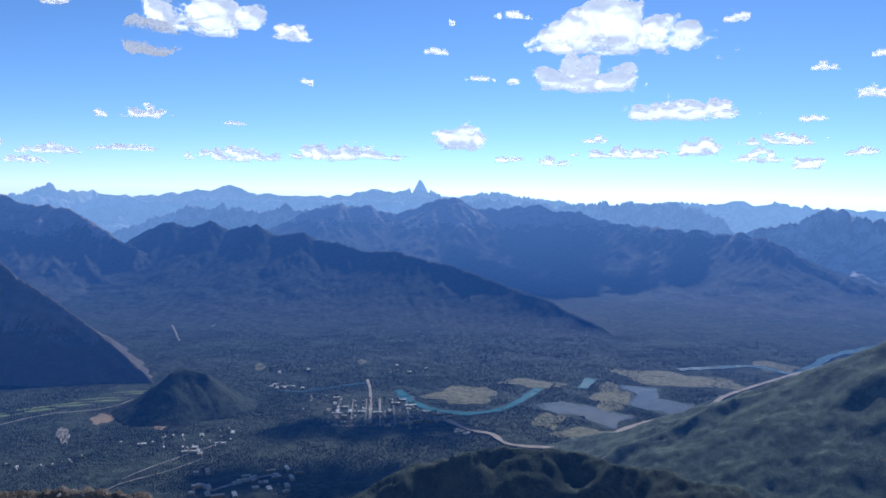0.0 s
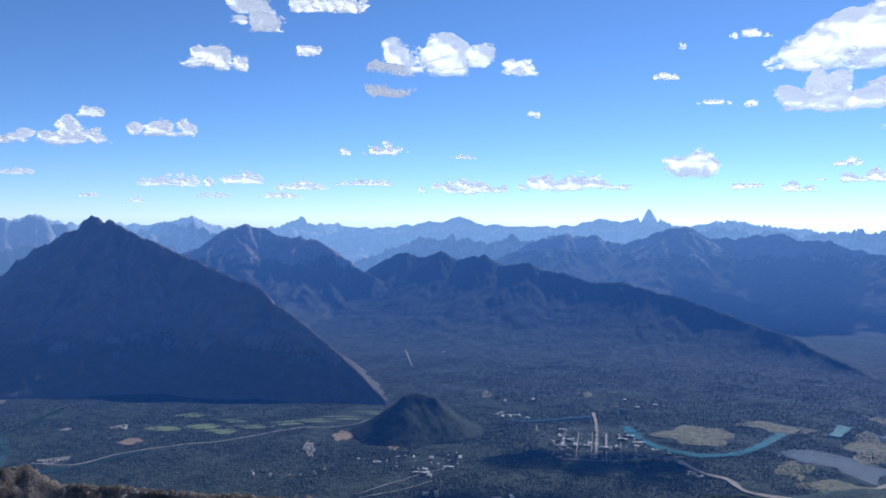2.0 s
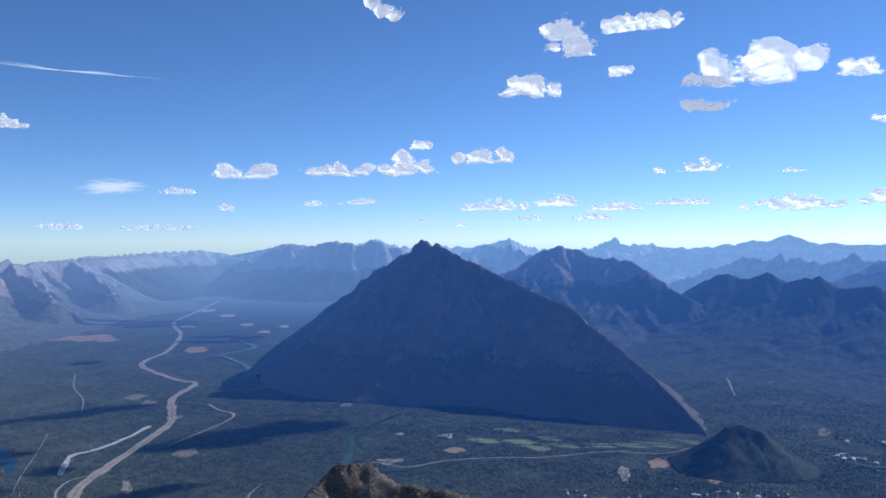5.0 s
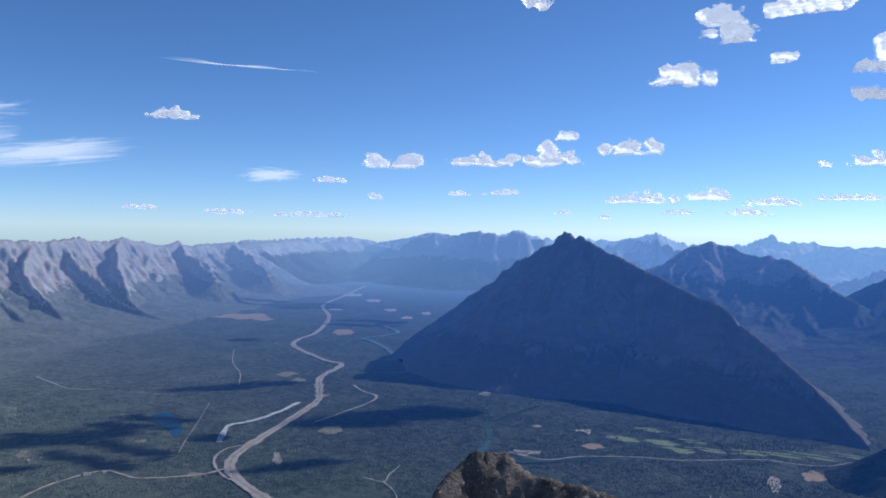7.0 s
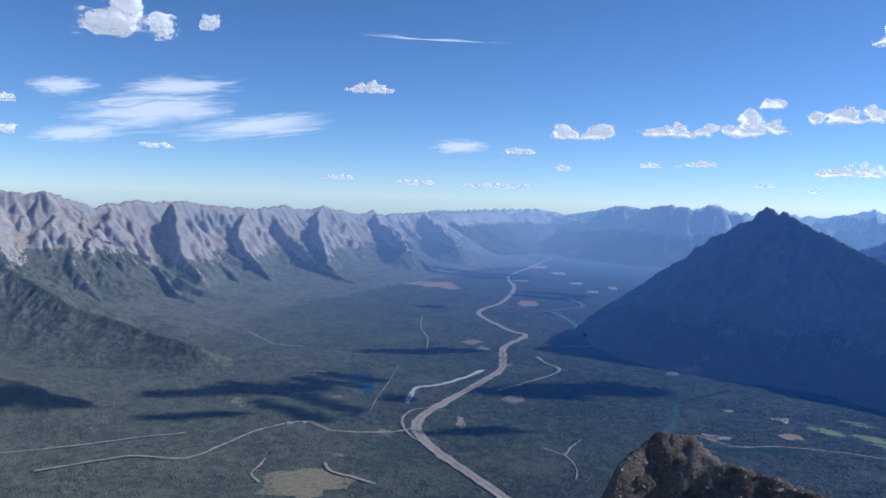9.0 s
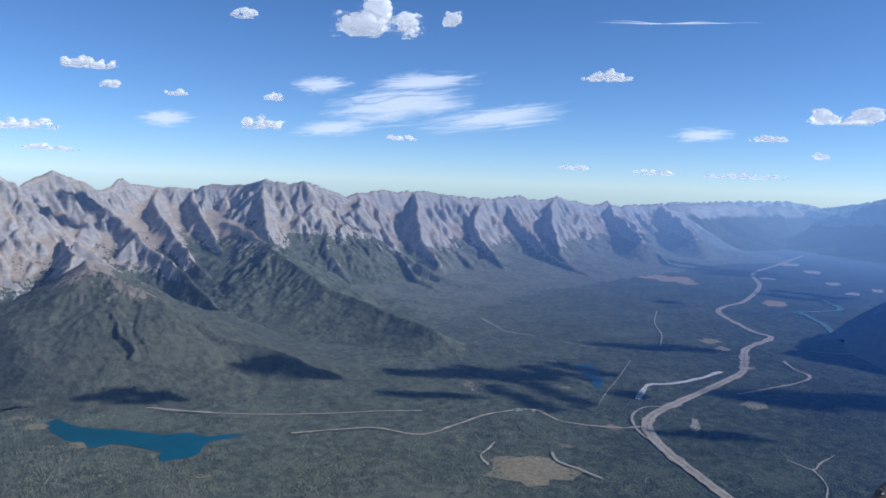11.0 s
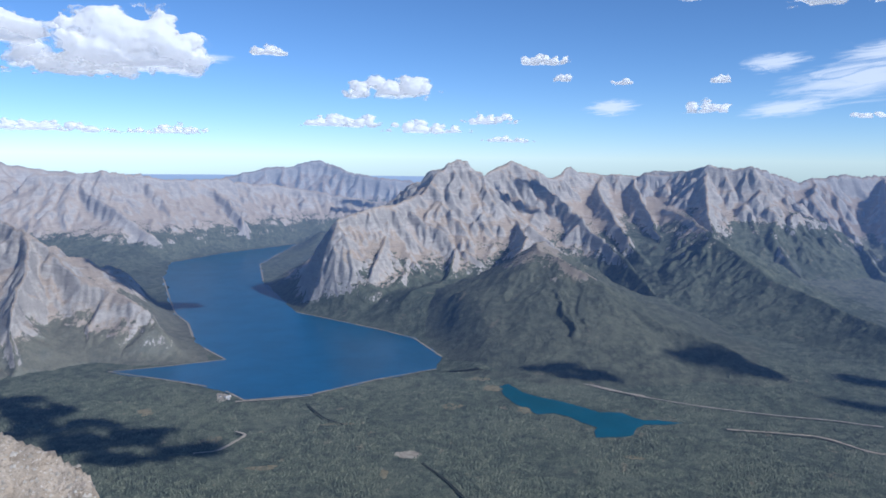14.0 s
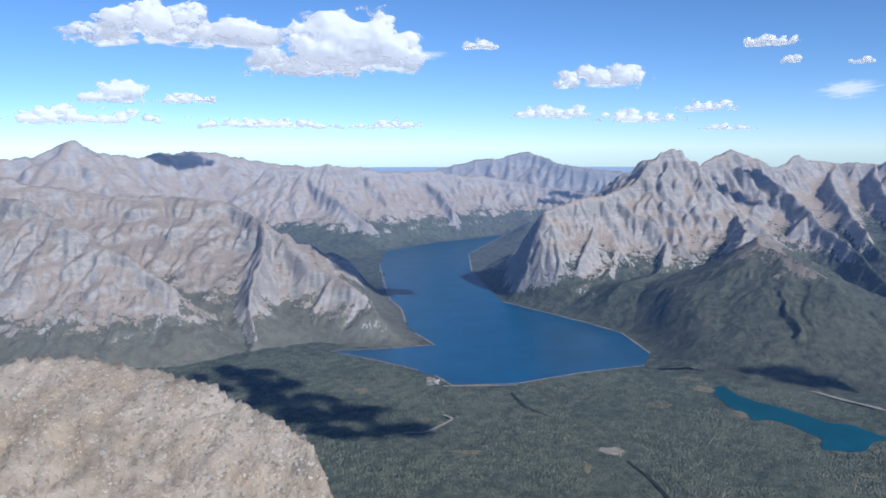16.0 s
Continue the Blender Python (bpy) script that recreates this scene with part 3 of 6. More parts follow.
crest = ridge(rugged([(47.8, -0.14, 36), (45.3, -0.15, 36), (44.0, 0.30, 34), (43.0, -0.10, 35), (37.9, -0.32, 36), (36.1, -0.23, 36), (34.2, 0.22, 33), (32.7, -0.44, 35),
        (28.8, -0.49, 36), (26.6, 0.33, 35), (25.6, -0.23, 35), (24.0, -0.21, 36), (22.4, -0.45, 36), (19.1, -0.30, 36), (17.5, 0.05, 36), (15.2, 0.32, 36),
        (13.7, -0.25, 36), (9.2, -0.33, 36), (7.6, -0.19, 36), (6.0, 0.11, 36), (5.1, 0.48, 36), (4.4, 0.20, 36), (3.2, 0.13, 36), (2.6, 0.3, 36), (2.2, 0.5, 36), (1.75, 1.05, 36), (1.35, 0.6, 36), (0.9, 0.28, 36), (-0.2, -0.08, 34), (-2.7, 0.29, 34), (-4.7, 0.12, 35), (-11.2, -0.57, 38),
        (-16.6, -0.20, 38), (-18.8, -0.31, 39), (-20.3, -0.04, 39), (-20.7, 0.04, 39), (-21.6, -0.24, 39), (-22.8, 0.01, 39), (-23.7, -0.27, 40), (-24.7, 0.02, 40),
        (-25.6, -0.30, 40), (-28.5, -0.37, 40), (-38, -0.2, 40)], 13, 0.4, 0.2), near=1.0, far=0.9, power=1.05, ribs=0.2, wave=2.0)
mountain("mountain_range", "pale blue farthest range with a sharp pyramid peak", [crest] + spurs(crest, 2.6, 51, length=1.5, twigs=False),
    (-40, 46), (28, 50), 0.17, 140, FAR_B, seed=9.4, kind="structure", category="backdrop", warp=0.03, jag=0.03, crags=0.22)

crest = ridge(rugged([(54.5, -1.66, 26), (51.3, -0.45, 25), (50.1, -0.10, 25), (48.8, -0.24, 25), (47.6, 0.03, 24), (46.8, 0.17, 23.5), (45.7, 0.06, 23.5), (45.1, -0.17, 23.5), (44.5, 0.12, 23.5),
        (43.5, 0.02, 23.5), (42.2, -0.37, 23.5), (41.2, -1.17, 23.5), (39, -1.2, 24), (34, -0.9, 25), (30, -1.5, 25)], 15, 0.4, 0.3), near=1.9, far=1.5, power=1.6, ribs=0.16, wave=1.0)
mountain("mountain", "blue-grey rock towers far down the valley", [crest] + spurs(crest, 1.4, 17, length=1.9),
    (27, 57), (17.5, 29), 0.17, 190, TOWERS, seed=4.4, crags=0.08, rain=0.8, kind="structure", category="backdrop")

crest = ridge(rugged([
    (97.0, -0.65, 12.2), (92.5, -0.4, 12.3), (90.6, -0.6, 12.5), (89.6, -0.24, 12.5), (88.3, -0.75, 13.0), (86.2, -0.88, 13.5),
    (84.5, -0.64, 14.0), (82.6, -0.67, 14.5), (81.4, -0.55, 15.0), (79.3, -0.89, 15.5), (77.4, -0.91, 16.0), (74.7, -0.63, 17.0),
    (73.0, -0.95, 17.5), (71.9, -0.67, 18.0), (69.8, -1.1, 19.0), (68.2, -0.89, 20.0), (66.5, -1.13, 21.0), (64.5, -0.9, 22.0),
    (63.0, -1.3, 23.0), (62.0, -2.6, 22.5)], 20, 0.9, 0.38), near=1.5, far=1.4, power=1.2, ribs=0.12, wave=0.4)


def apron(crest, z, shift, run):
    """Gentle wooded fans at the foot of a crest."""
    pts = []
    for x, y, _ in crest["points"]:
        f = 1 - shift / math.hypot(x, y)
        pts.append((x * f, y * f, z))
    return dict(points=pts, near=run, far=run, power=1.5, ribs=0.1, wave=0.9, hand=False)


SPUR = dict(near=1.15, far=0.95, power=1.1, ribs=0.09, wave=0.45)
mountain("mountain_range", "grey limestone range with ribbed faces along the valley", [crest] + [
    ridge([(89.6, -0.3, 12.5), (89.4, -2.26, 11.8), (88.6, -4.49, 11.2), (87.6, -5.99, 10.7), (86.0, -8.0, 10.2)], **SPUR),
    ridge([(85.9, -0.9, 13.6), (86.2, -2.0, 12.7), (84.8, -4.3, 12.0), (84.1, -7.18, 11.2)], **SPUR),
    ridge([(81.9, -0.76, 14.6), (81.9, -1.6, 13.6), (81.3, -3.9, 12.7), (80.4, -6.04, 12.0)], **SPUR),
    ridge([(77.0, -0.95, 16.1), (77.7, -2.2, 15.0), (76.5, -4.42, 14.0), (75.3, -6.02, 13.2)], **SPUR),
    ridge([(71.9, -0.75, 18.0), (72.0, -1.9, 16.6), (71.6, -3.93, 15.4), (70.5, -5.75, 14.2)], **SPUR),
    ridge([(68.2, -0.95, 20.0), (66.9, -2.17, 18.5), (65.6, -3.37, 17.0)], **SPUR),
    ridge([(64.5, -0.9, 22.0), (63.2, -1.9, 20.5), (62.0, -3.0, 19.0)], **SPUR)] + spurs(crest, 1.0, 4, length=2.1, lean=-24, hold=1.2, ribs=0.14) + [apron(crest, 0.30, 2.2, 7.5)],
    (55, 100), (8.5, 31), 0.13, 500, LIME_FAR, seed=2.7, rough=0.03, warp=0.10, shelves=0.35, crags=0.17, jag=0.008, rain=0.8)

crest = ridge([(66, -1.2, 25.0), (64, -1.0, 25.0), (62.2, -0.85, 25.5), (60.3, -0.78, 26.5), (58.4, -0.95, 28.0), (56.6, -0.8, 28.5), (55, -0.95, 29.0),
               (53.2, -1.2, 28.0), (51.5, -2.2, 26.0)], near=2.6, ribs=0.2, wave=1.2)
mountain("mountain_range", "blue-grey range far down the valley", [crest] + spurs(crest, 1.5, 77, length=2.2),
    (48, 69), (19, 34), 0.17, 130, TOWERS, seed=13.7, kind="structure", category="backdrop", jag=0.08)

mountain("mountain_range", "pale hazy range closing the valley's far end", [
    ridge([(64, -0.9, 32.0), (62.4, -0.88, 32.0), (59.9, -0.63, 33.0), (56.2, -0.51, 34.0), (54.2, -0.86, 34.0), (51.8, -0.45, 32.0), (50.2, -0.08, 30.0),
           (48.3, -0.33, 28.0), (43, -0.2, 30)], near=2.2, ribs=0.25, wave=2.0)],
    (40, 68), (26, 42), 0.2, 100, FAR_B, seed=7.7, kind="structure", category="backdrop")

crest = ridge(rugged([
    (119.2, -4.47, 8.6), (116.7, -3.43, 8.9), (114.6, -3.01, 9.2), (113.0, -2.59, 9.5), (111.9, -0.95, 9.8), (111.2, -0.08, 10.0),
    (110.4, 0.0, 10.05), (109.6, -0.05, 10.1), (109.2, -0.6, 10.15), (108.3, -1.13, 10.3), (107.3, -0.51, 10.6), (106.4, 0.01, 10.8), (104.9, -0.7, 11.0), (103.7, -1.29, 11.2),
    (102.2, -0.48, 11.8), (99.9, -0.86, 12.2), (97.7, -1.03, 12.3), (96.2, -0.63, 12.4), (94.1, -0.61, 12.2), (92.7, -0.15, 12.0),
    (91.4, -0.4, 12.0), (89.7, -0.2, 12.0)], 21, 0.3, 0.07), near=1.25, far=1.4, power=1.05, ribs=0.06, wave=0.6)
BROAD = dict(near=2.4, far=2.2, power=1.4, ribs=0.02, wave=0.5)
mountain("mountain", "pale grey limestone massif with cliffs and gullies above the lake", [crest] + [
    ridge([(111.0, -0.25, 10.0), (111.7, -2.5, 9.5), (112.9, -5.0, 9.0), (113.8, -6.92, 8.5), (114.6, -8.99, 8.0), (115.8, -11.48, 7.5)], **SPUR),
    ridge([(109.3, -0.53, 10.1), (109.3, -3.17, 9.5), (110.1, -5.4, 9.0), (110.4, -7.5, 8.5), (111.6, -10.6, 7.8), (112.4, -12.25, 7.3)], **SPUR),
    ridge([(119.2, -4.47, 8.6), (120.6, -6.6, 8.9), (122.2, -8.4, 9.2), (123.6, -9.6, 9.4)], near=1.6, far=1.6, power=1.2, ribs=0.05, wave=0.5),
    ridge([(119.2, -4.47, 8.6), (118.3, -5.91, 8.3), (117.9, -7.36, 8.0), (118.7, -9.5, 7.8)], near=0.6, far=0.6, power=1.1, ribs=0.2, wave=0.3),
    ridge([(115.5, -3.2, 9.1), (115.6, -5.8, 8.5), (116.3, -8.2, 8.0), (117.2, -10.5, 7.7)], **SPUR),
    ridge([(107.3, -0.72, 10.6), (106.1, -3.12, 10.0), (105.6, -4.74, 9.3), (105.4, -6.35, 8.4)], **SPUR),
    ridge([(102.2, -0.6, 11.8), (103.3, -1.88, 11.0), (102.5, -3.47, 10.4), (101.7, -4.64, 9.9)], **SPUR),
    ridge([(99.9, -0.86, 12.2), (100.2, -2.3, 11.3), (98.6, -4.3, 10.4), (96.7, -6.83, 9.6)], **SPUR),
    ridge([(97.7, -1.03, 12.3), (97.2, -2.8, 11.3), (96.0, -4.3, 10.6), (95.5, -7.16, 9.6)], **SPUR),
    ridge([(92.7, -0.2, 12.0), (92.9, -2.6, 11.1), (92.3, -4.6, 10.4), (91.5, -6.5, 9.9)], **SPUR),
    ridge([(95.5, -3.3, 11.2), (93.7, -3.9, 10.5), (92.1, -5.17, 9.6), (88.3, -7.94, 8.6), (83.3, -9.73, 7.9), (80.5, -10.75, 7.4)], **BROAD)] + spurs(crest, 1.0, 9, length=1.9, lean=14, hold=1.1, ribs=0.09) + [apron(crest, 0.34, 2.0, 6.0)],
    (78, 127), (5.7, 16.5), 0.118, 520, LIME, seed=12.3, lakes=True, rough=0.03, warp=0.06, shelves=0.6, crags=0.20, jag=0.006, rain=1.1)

mountain("mountain", "dark green wooded foothill with brown bare patches", [
    ridge([(104.2, -5.9, 8.1), (104.6, -6.2, 7.7), (104.4, -6.5, 7.4), (102.8, -7.08, 7.2), (100.4, -8.58, 6.9), (97.6, -10.4, 6.7),
           (94.6, -11.72, 6.5), (91.0, -12.6, 6.3)], near=2.5, far=1.9, power=1.25, ribs=0.05, wave=0.4),
    ridge([(104.6, -6.2, 7.7), (105.5, -8.6, 7.1), (106.8, -11.8, 6.6)], near=1.5, far=1.5, power=1.2, ribs=0.05, wave=0.35),
    ridge([(103.2, -7.0, 7.25), (102.6, -9.6, 6.7), (101.5, -12.2, 6.2)], near=1.9, far=1.9, power=1.2, ribs=0.05, wave=0.35)],
    (86, 114), (5.4, 9.5), 0.12, 240, FOOTHILL, seed=14.1, lakes=True, rough=0.02, crags=0.03, rain=0.4)

crest = ridge(rugged([
    (138.8, -1.17, 14.4), (136.4, -1.23, 14.3), (134.8, -0.92, 14.3), (133.6, -1.13, 14.4), (129.9, -1.56, 15.0), (127.0, -1.53, 15.6),
    (123.7, -1.9, 16.2), (120.5, -2.4, 16.2), (117.0, -3.0, 16.0), (112.0, -3.6, 15.6)], 33, 0.5, 0.12), near=1.7, far=1.4, power=1.1, ribs=0.14, wave=0.4)
mountain("mountain_range", "long pale limestone ridge beyond the lake", [crest] + spurs(crest, 0.8, 5, length=2.4, hold=1.1, ribs=0.16, lean=15) + [apron(crest, 0.26, 2.0, 6.0)],
    (112, 145), (9.4, 19.5), 0.12, 340, LIME_BACK, seed=4.9, lakes=True, warp=0.08, rough=0.03, shelves=0.6, crags=0.16, rain=0.8)

mountain("mountain", "distant pale peak above the head of the lake", [
    ridge([(127.0, -1.45, 21.0), (124.2, -0.77, 21.0), (122.5, -0.69, 21.0), (120.2, -0.13, 21.0), (118.5, -0.9, 20.5), (116.0, -1.39, 20.0),
           (113.3, -1.66, 20.0)], near=2.0, far=1.5, ribs=0.25, wave=1.2)],
    (108, 132), (15, 27), 0.15, 240, LIME_FAR, seed=5.9, rain=1.0)

crest = ridge([
    (165, 0.1, 14.0), (160.2, -0.17, 14.0), (155.8, -0.44, 14.0), (153.9, -0.28, 14.0), (151.7, 0.77, 14.0), (150.2, -0.04, 14.5), (147.7, -0.43, 15.0),
    (146.3, -0.18, 15.5), (142.6, -0.08, 16.0), (140.3, -0.6, 16.5), (136.4, -1.19, 16.5)], near=2.2, far=1.5, power=1.4, ribs=0.14, wave=0.7)
mountain("mountain_range", "pale grey peaks on the skyline", [crest] + spurs(crest, 1.2, 12, length=1.7),
    (132, 168), (10.0, 20), 0.18, 180, LIME_BACK, seed=15.9, shelves=0.5, crags=0.14, rough=0.03, rain=1.0)

mountain("mountain", "brown-topped limestone mountain with a banded pyramid by the lake", [
    ridge([(165, -1.0, 9.5), (160.3, -1.18, 9.5), (155.9, -1.69, 9.3), (152.7, -2.42, 9.2), (149.3, -3.07, 9.0), (146.1, -3.03, 8.9), (142.3, -3.43, 8.6)], near=2.1, far=1.3, power=1.0, ribs=0.10, wave=0.8),
    ridge([(142.3, -3.43, 8.6), (140.4, -4.47, 8.2), (139.5, -4.89, 7.9), (138.1, -6.34, 7.6), (135.8, -8.44, 7.2), (133.3, -9.73, 6.9), (131.7, -10.58, 6.7),
           (128.8, -13.91, 6.2)], near=1.35, far=1.2, power=1.0, ribs=0.16, wave=0.3),
    ridge([(139.5, -4.89, 7.9), (139.8, -7.3, 7.3), (140.3, -10.2, 6.7), (140.6, -13.4, 6.35)], near=0.9, far=0.9, power=1.0, ribs=0.12, wave=0.25)],
    (124, 168), (5.4, 12.5), 0.12, 320, LIME_LOW, seed=18.1, lakes=True, shelves=0.8, crags=0.10, rough=0.04, rain=0.4)

mountain("mountain", "pale banded limestone mountain with white gullies", [
    ridge([(166, -4.0, 8.2), (160.6, -4.59, 8.2), (157.9, -3.68, 8.2), (155.9, -2.51, 8.4), (154.7, -3.09, 8.1), (152.5, -4.65, 7.6), (149.8, -6.28, 7.2),
           (147.8, -7.92, 6.9), (146.0, -9.19, 6.7), (145.0, -12.2, 6.4)], near=1.35, far=0.9, power=1.05, ribs=0.12, wave=0.3)],
    (141, 168), (5.4, 10), 0.12, 220, LIME_LOW, seed=21.1, shelves=0.8, crags=0.10, rough=0.04, rain=0.4)

mountain("hill", "dark wooded slope beside the marsh lakes", [
    ridge([(-40, -6.0, 5.0), (-33.7, -6.91, 5.0), (-29.9, -9.44, 4.9), (-26.8, -10.89, 4.8), (-24.4, -12.26, 4.75), (-20.9, -13.59, 4.7), (-18.0, -15.23, 4.6),
           (-14.6, -17.09, 4.5)], near=2.2, far=1.8, power=1.2, ribs=0.006, wave=1.2)],
    (-46, -3), (2.8, 6.8), 0.15, 160, WOODED_LIT, seed=3.8, rough=0.005, jag=0.005, category="hill", lakes=True)

mountain("hill", "dark wooded shoulder below the summit", [
    ridge([(8, -23.0, 2.8), (5.7, -21.55, 3.0), (2.4, -20.05, 3.0), (-1.0, -18.66, 3.1), (-4.3, -18.24, 3.1), (-7.7, -18.26, 3.1), (-11.8, -18.47, 3.1),
           (-15.4, -18.89, 3.0), (-21.2, -19.64, 2.8)], near=1.6, far=1.6, power=1.1, ribs=0.006, wave=0.9)],
    (-32, 16), (1.9, 4.4), 0.15, 140, WOODED, seed=7.8, rough=0.005, jag=0.005, category="hill")


# ---- summit rocks, full size ----
def stone_material(name, dark, pale, warm, chip, dark_fleck):
    k = Nodes(name, 0.92)
    c = k.mix(k.step(k.noise(0.55, 6, 0.7), 0.38, 0.62), dark, pale)
    c = k.mix(k.math("MULTIPLY", k.step(k.noise(0.9, 5, 0.7, stretch=(1.0, 1.0, 0.25)), 0.5, 0.68), 0.6), c, warm)
    c = k.mix(k.math("MULTIPLY", k.step(k.noise(11.0, 4, 0.75), 0.56, 0.68), 0.8), c, chip)
    c = k.mix(k.math("MULTIPLY", k.step(k.noise(6.0, 4, 0.75), 0.46, 0.34), 0.6), c, dark_fleck)
    return k.done(c, k.bump(k.noise(9.0, 5, 0.75), 0.07, 0.9, k.bump(k.noise(1.6, 5, 0.65), 0.25, 0.7)))


SUMMIT = stone_material("summit_stone", (0.42, 0.335, 0.245), (0.61, 0.50, 0.38), (0.54, 0.40, 0.265), (0.82, 0.75, 0.65), (0.21, 0.165, 0.12))
BROWN = stone_material("brown_stone", (0.10, 0.076, 0.056), (0.22, 0.175, 0.135), (0.20, 0.14, 0.095), (0.42, 0.38, 0.33), (0.035, 0.028, 0.023))


SURFACES = []


def outcrop(name, label, ridges, az, metres, step, rows, foot, seed, material, **kw):
    a, r = np.arange(az[0], az[1] + step, step), np.geomspace(metres[0], metres[1], rows)
    x, y = cart(a[:, None], r[None, :])
    h = massif(x, y, ridges, np.full(x.shape, -foot), seed, **kw)
    keep = h > -0.004
    keep = keep[:-1, :-1] | keep[1:, :-1] | keep[:-1, 1:] | keep[1:, 1:]
    SURFACES.append((a, r, h - foot, h > 1.5))
    return tagged(sheet(name, a, r, h - foot, keep, material, scale=1.0, lift=EYE_Z), label, "rock")


FOOT = 21.0
a = np.concatenate([np.arange(0, 360, 2.0), [360.0]])
r = np.geomspace(0.25, 130, 120)
x, y = cart(a[:, None], r[None, :])
z = -1.7 - 0.62 * np.minimum(r, 30.0) - 1.15 * np.maximum(r - 30.0, 0)
z = z[None, :] + np.minimum(r, 20)[None, :] * 0.06 * fbm(x * 0.3, y * 0.3, 4)
z[-1] = z[0]
tagged(sheet("summit", a, r, z, np.ones((len(a) - 1, len(r) - 1), bool), SUMMIT, scale=1.0, lift=EYE_Z),
       "grey stony summit falling away on all sides", "summit", kind="structure")

outcrop("rock_outcrop", "brown stony rock spur dropping off the summit", [
    ridge([(50.3, -27.0, 22.0), (50.0, -20.0, 23.4), (49.5, -18.3, 24.1), (48.7, -17.1, 24.7), (47.7, -16.3, 25.2), (46.2, -15.51, 25.5), (45.0, -15.5, 25.5),
           (43.8, -16.29, 25.0), (42.5, -17.14, 24.5), (40.9, -17.29, 24.0), (38.2, -17.82, 23.0), (34.8, -18.47, 22.0), (26.0, -19.4, 20.0), (12.0, -22.0, 18.0)],
          near=0.95, far=0.25, power=0.45, ribs=0.02, wave=0.9, eye=0.0, hand=True)],
    (12, 60), (10, 44), 0.2, 170, FOOT, 1.7, BROWN, warp=0.10, rough=0.022, jag=0.004, crags=0.03)
outcrop("rock_outcrop", "pale grey-brown stony summit slab with a broken edge", [
    ridge([(215, -14, 22.0), (200, -13, 22.0), (170, -12.5, 22.0), (156.7, -13.42, 22.0), (155.0, -13.2, 22.0), (151.7, -13.67, 21.5), (148.1, -14.62, 21.0), (144.8, -15.7, 20.0),
           (141.7, -17.51, 19.0), (138.5, -19.31, 18.0), (136.7, -20.78, 17.3), (135.4, -22.41, 16.6), (134.9, -24.7, 16.0), (134.7, -30.0, 14.5)],
          near=2.3, far=0.2, power=0.9, ribs=0.003, wave=1.5, eye=0.0, hand=True)],
    (128, 178), (4.0, 36), 0.16, 220, FOOT, 5.2, SUMMIT, warp=0.10, rough=0.02, jag=0.003, crags=0.014)


def loose_stones(surface, label, count, seed, material, az, metres):
    """Thousands of angular stones lying on a rock, joined in one mesh."""
    a, r, z, ok = surface
    rs = np.random.RandomState(seed)
    fa = rs.uniform(np.searchsorted(a, az[0]), min(np.searchsorted(a, az[1]), len(a) - 2), count)
    fr = rs.uniform(np.searchsorted(r, metres[0]), min(np.searchsorted(r, metres[1]), len(r) - 2), count)
    i, j = fa.astype(int), fr.astype(int)
    keep = ok[i, j]
    i, j, u, v = i[keep], j[keep], fa[keep] - i[keep], fr[keep] - j[keep]
    at_z = (z[i, j] * (1 - u) + z[i + 1, j] * u) * (1 - v) + (z[i, j + 1] * (1 - u) + z[i + 1, j + 1] * u) * v
    x, y = cart(a[i] + u * (a[1] - a[0]), r[j] + v * (r[j + 1] - r[j]))
    n = len(x)
    size = 0.014 + 0.075 * rs.uniform(0, 1, n) ** 6
    dirs = np.array([(1, 0, -0.3), (0, 1, -0.3), (-1, 0, -0.3), (0, -1, -0.3), (0.2, 0.1, 0.9)])
    tris = np.array([(0, 1, 4), (1, 2, 4), (2, 3, 4), (3, 0, 4)])
    spin = rs.uniform(0, 6.28, n)
    d = dirs[None] * rs.uniform(0.6, 1.4, (n, 5, 1)) * size[:, None, None]
    c, s = np.cos(spin)[:, None], np.sin(spin)[:, None]
    co = np.stack([d[..., 0] * c - d[..., 1] * s + x[:, None], d[..., 0] * s + d[..., 1] * c + y[:, None], d[..., 2] * 0.7 + at_z[:, None] + EYE_Z], -1)
    idx = (np.arange(n)[:, None, None] * 5 + tris[None]).reshape(-1)
    me = bpy.data.meshes.new("loose_stones")
    me.vertices.add(n * 5)
    me.vertices.foreach_set("co", co.astype(np.float32).ravel())
    me.loops.add(len(idx))
    me.loops.foreach_set("vertex_index", idx.astype(np.int32))
    me.polygons.add(len(idx) // 3)
    me.polygons.foreach_set("loop_start", np.arange(0, len(idx), 3, dtype=np.int32))
    me.update(calc_edges=True)
    me.materials.append(material)
    return tagged(new("loose_stones", me), label, "stones", kind="stuff")


k = Nodes("stone_chip", 0.85)
CHIP = k.done(k.mix(k.geo.outputs["Random Per Island"], (0.30, 0.25, 0.19), (0.62, 0.56, 0.47)))
k = Nodes("brown_chip", 0.9)
CHIP_BROWN = k.done(k.mix(k.geo.outputs["Random Per Island"], (0.10, 0.08, 0.06), (0.40, 0.36, 0.32)))
loose_stones(SURFACES[0], "small brown stones scattered on the rock spur", 9000, 3, CHIP_BROWN, (24, 52), (14, 32))
loose_stones(SURFACES[1], "small pale stones scattered on the summit slab", 26000, 4, CHIP, (130, 166), (6, 26))


# ---- water, roads ----
def water_material(name, colour, rough=0.32):
    k = Nodes(name, rough)
    k.bsdf.inputs["Specular IOR Level"].default_value = 0.12
    c = k.mix(k.step(k.noise(0.05, 4, 0.6), 0.3, 0.7), colour, tuple(0.8 * v for v in colour))
    return k.done(c, k.bump(k.noise(2.0, 3, 0.6), 0.06, 0.5))


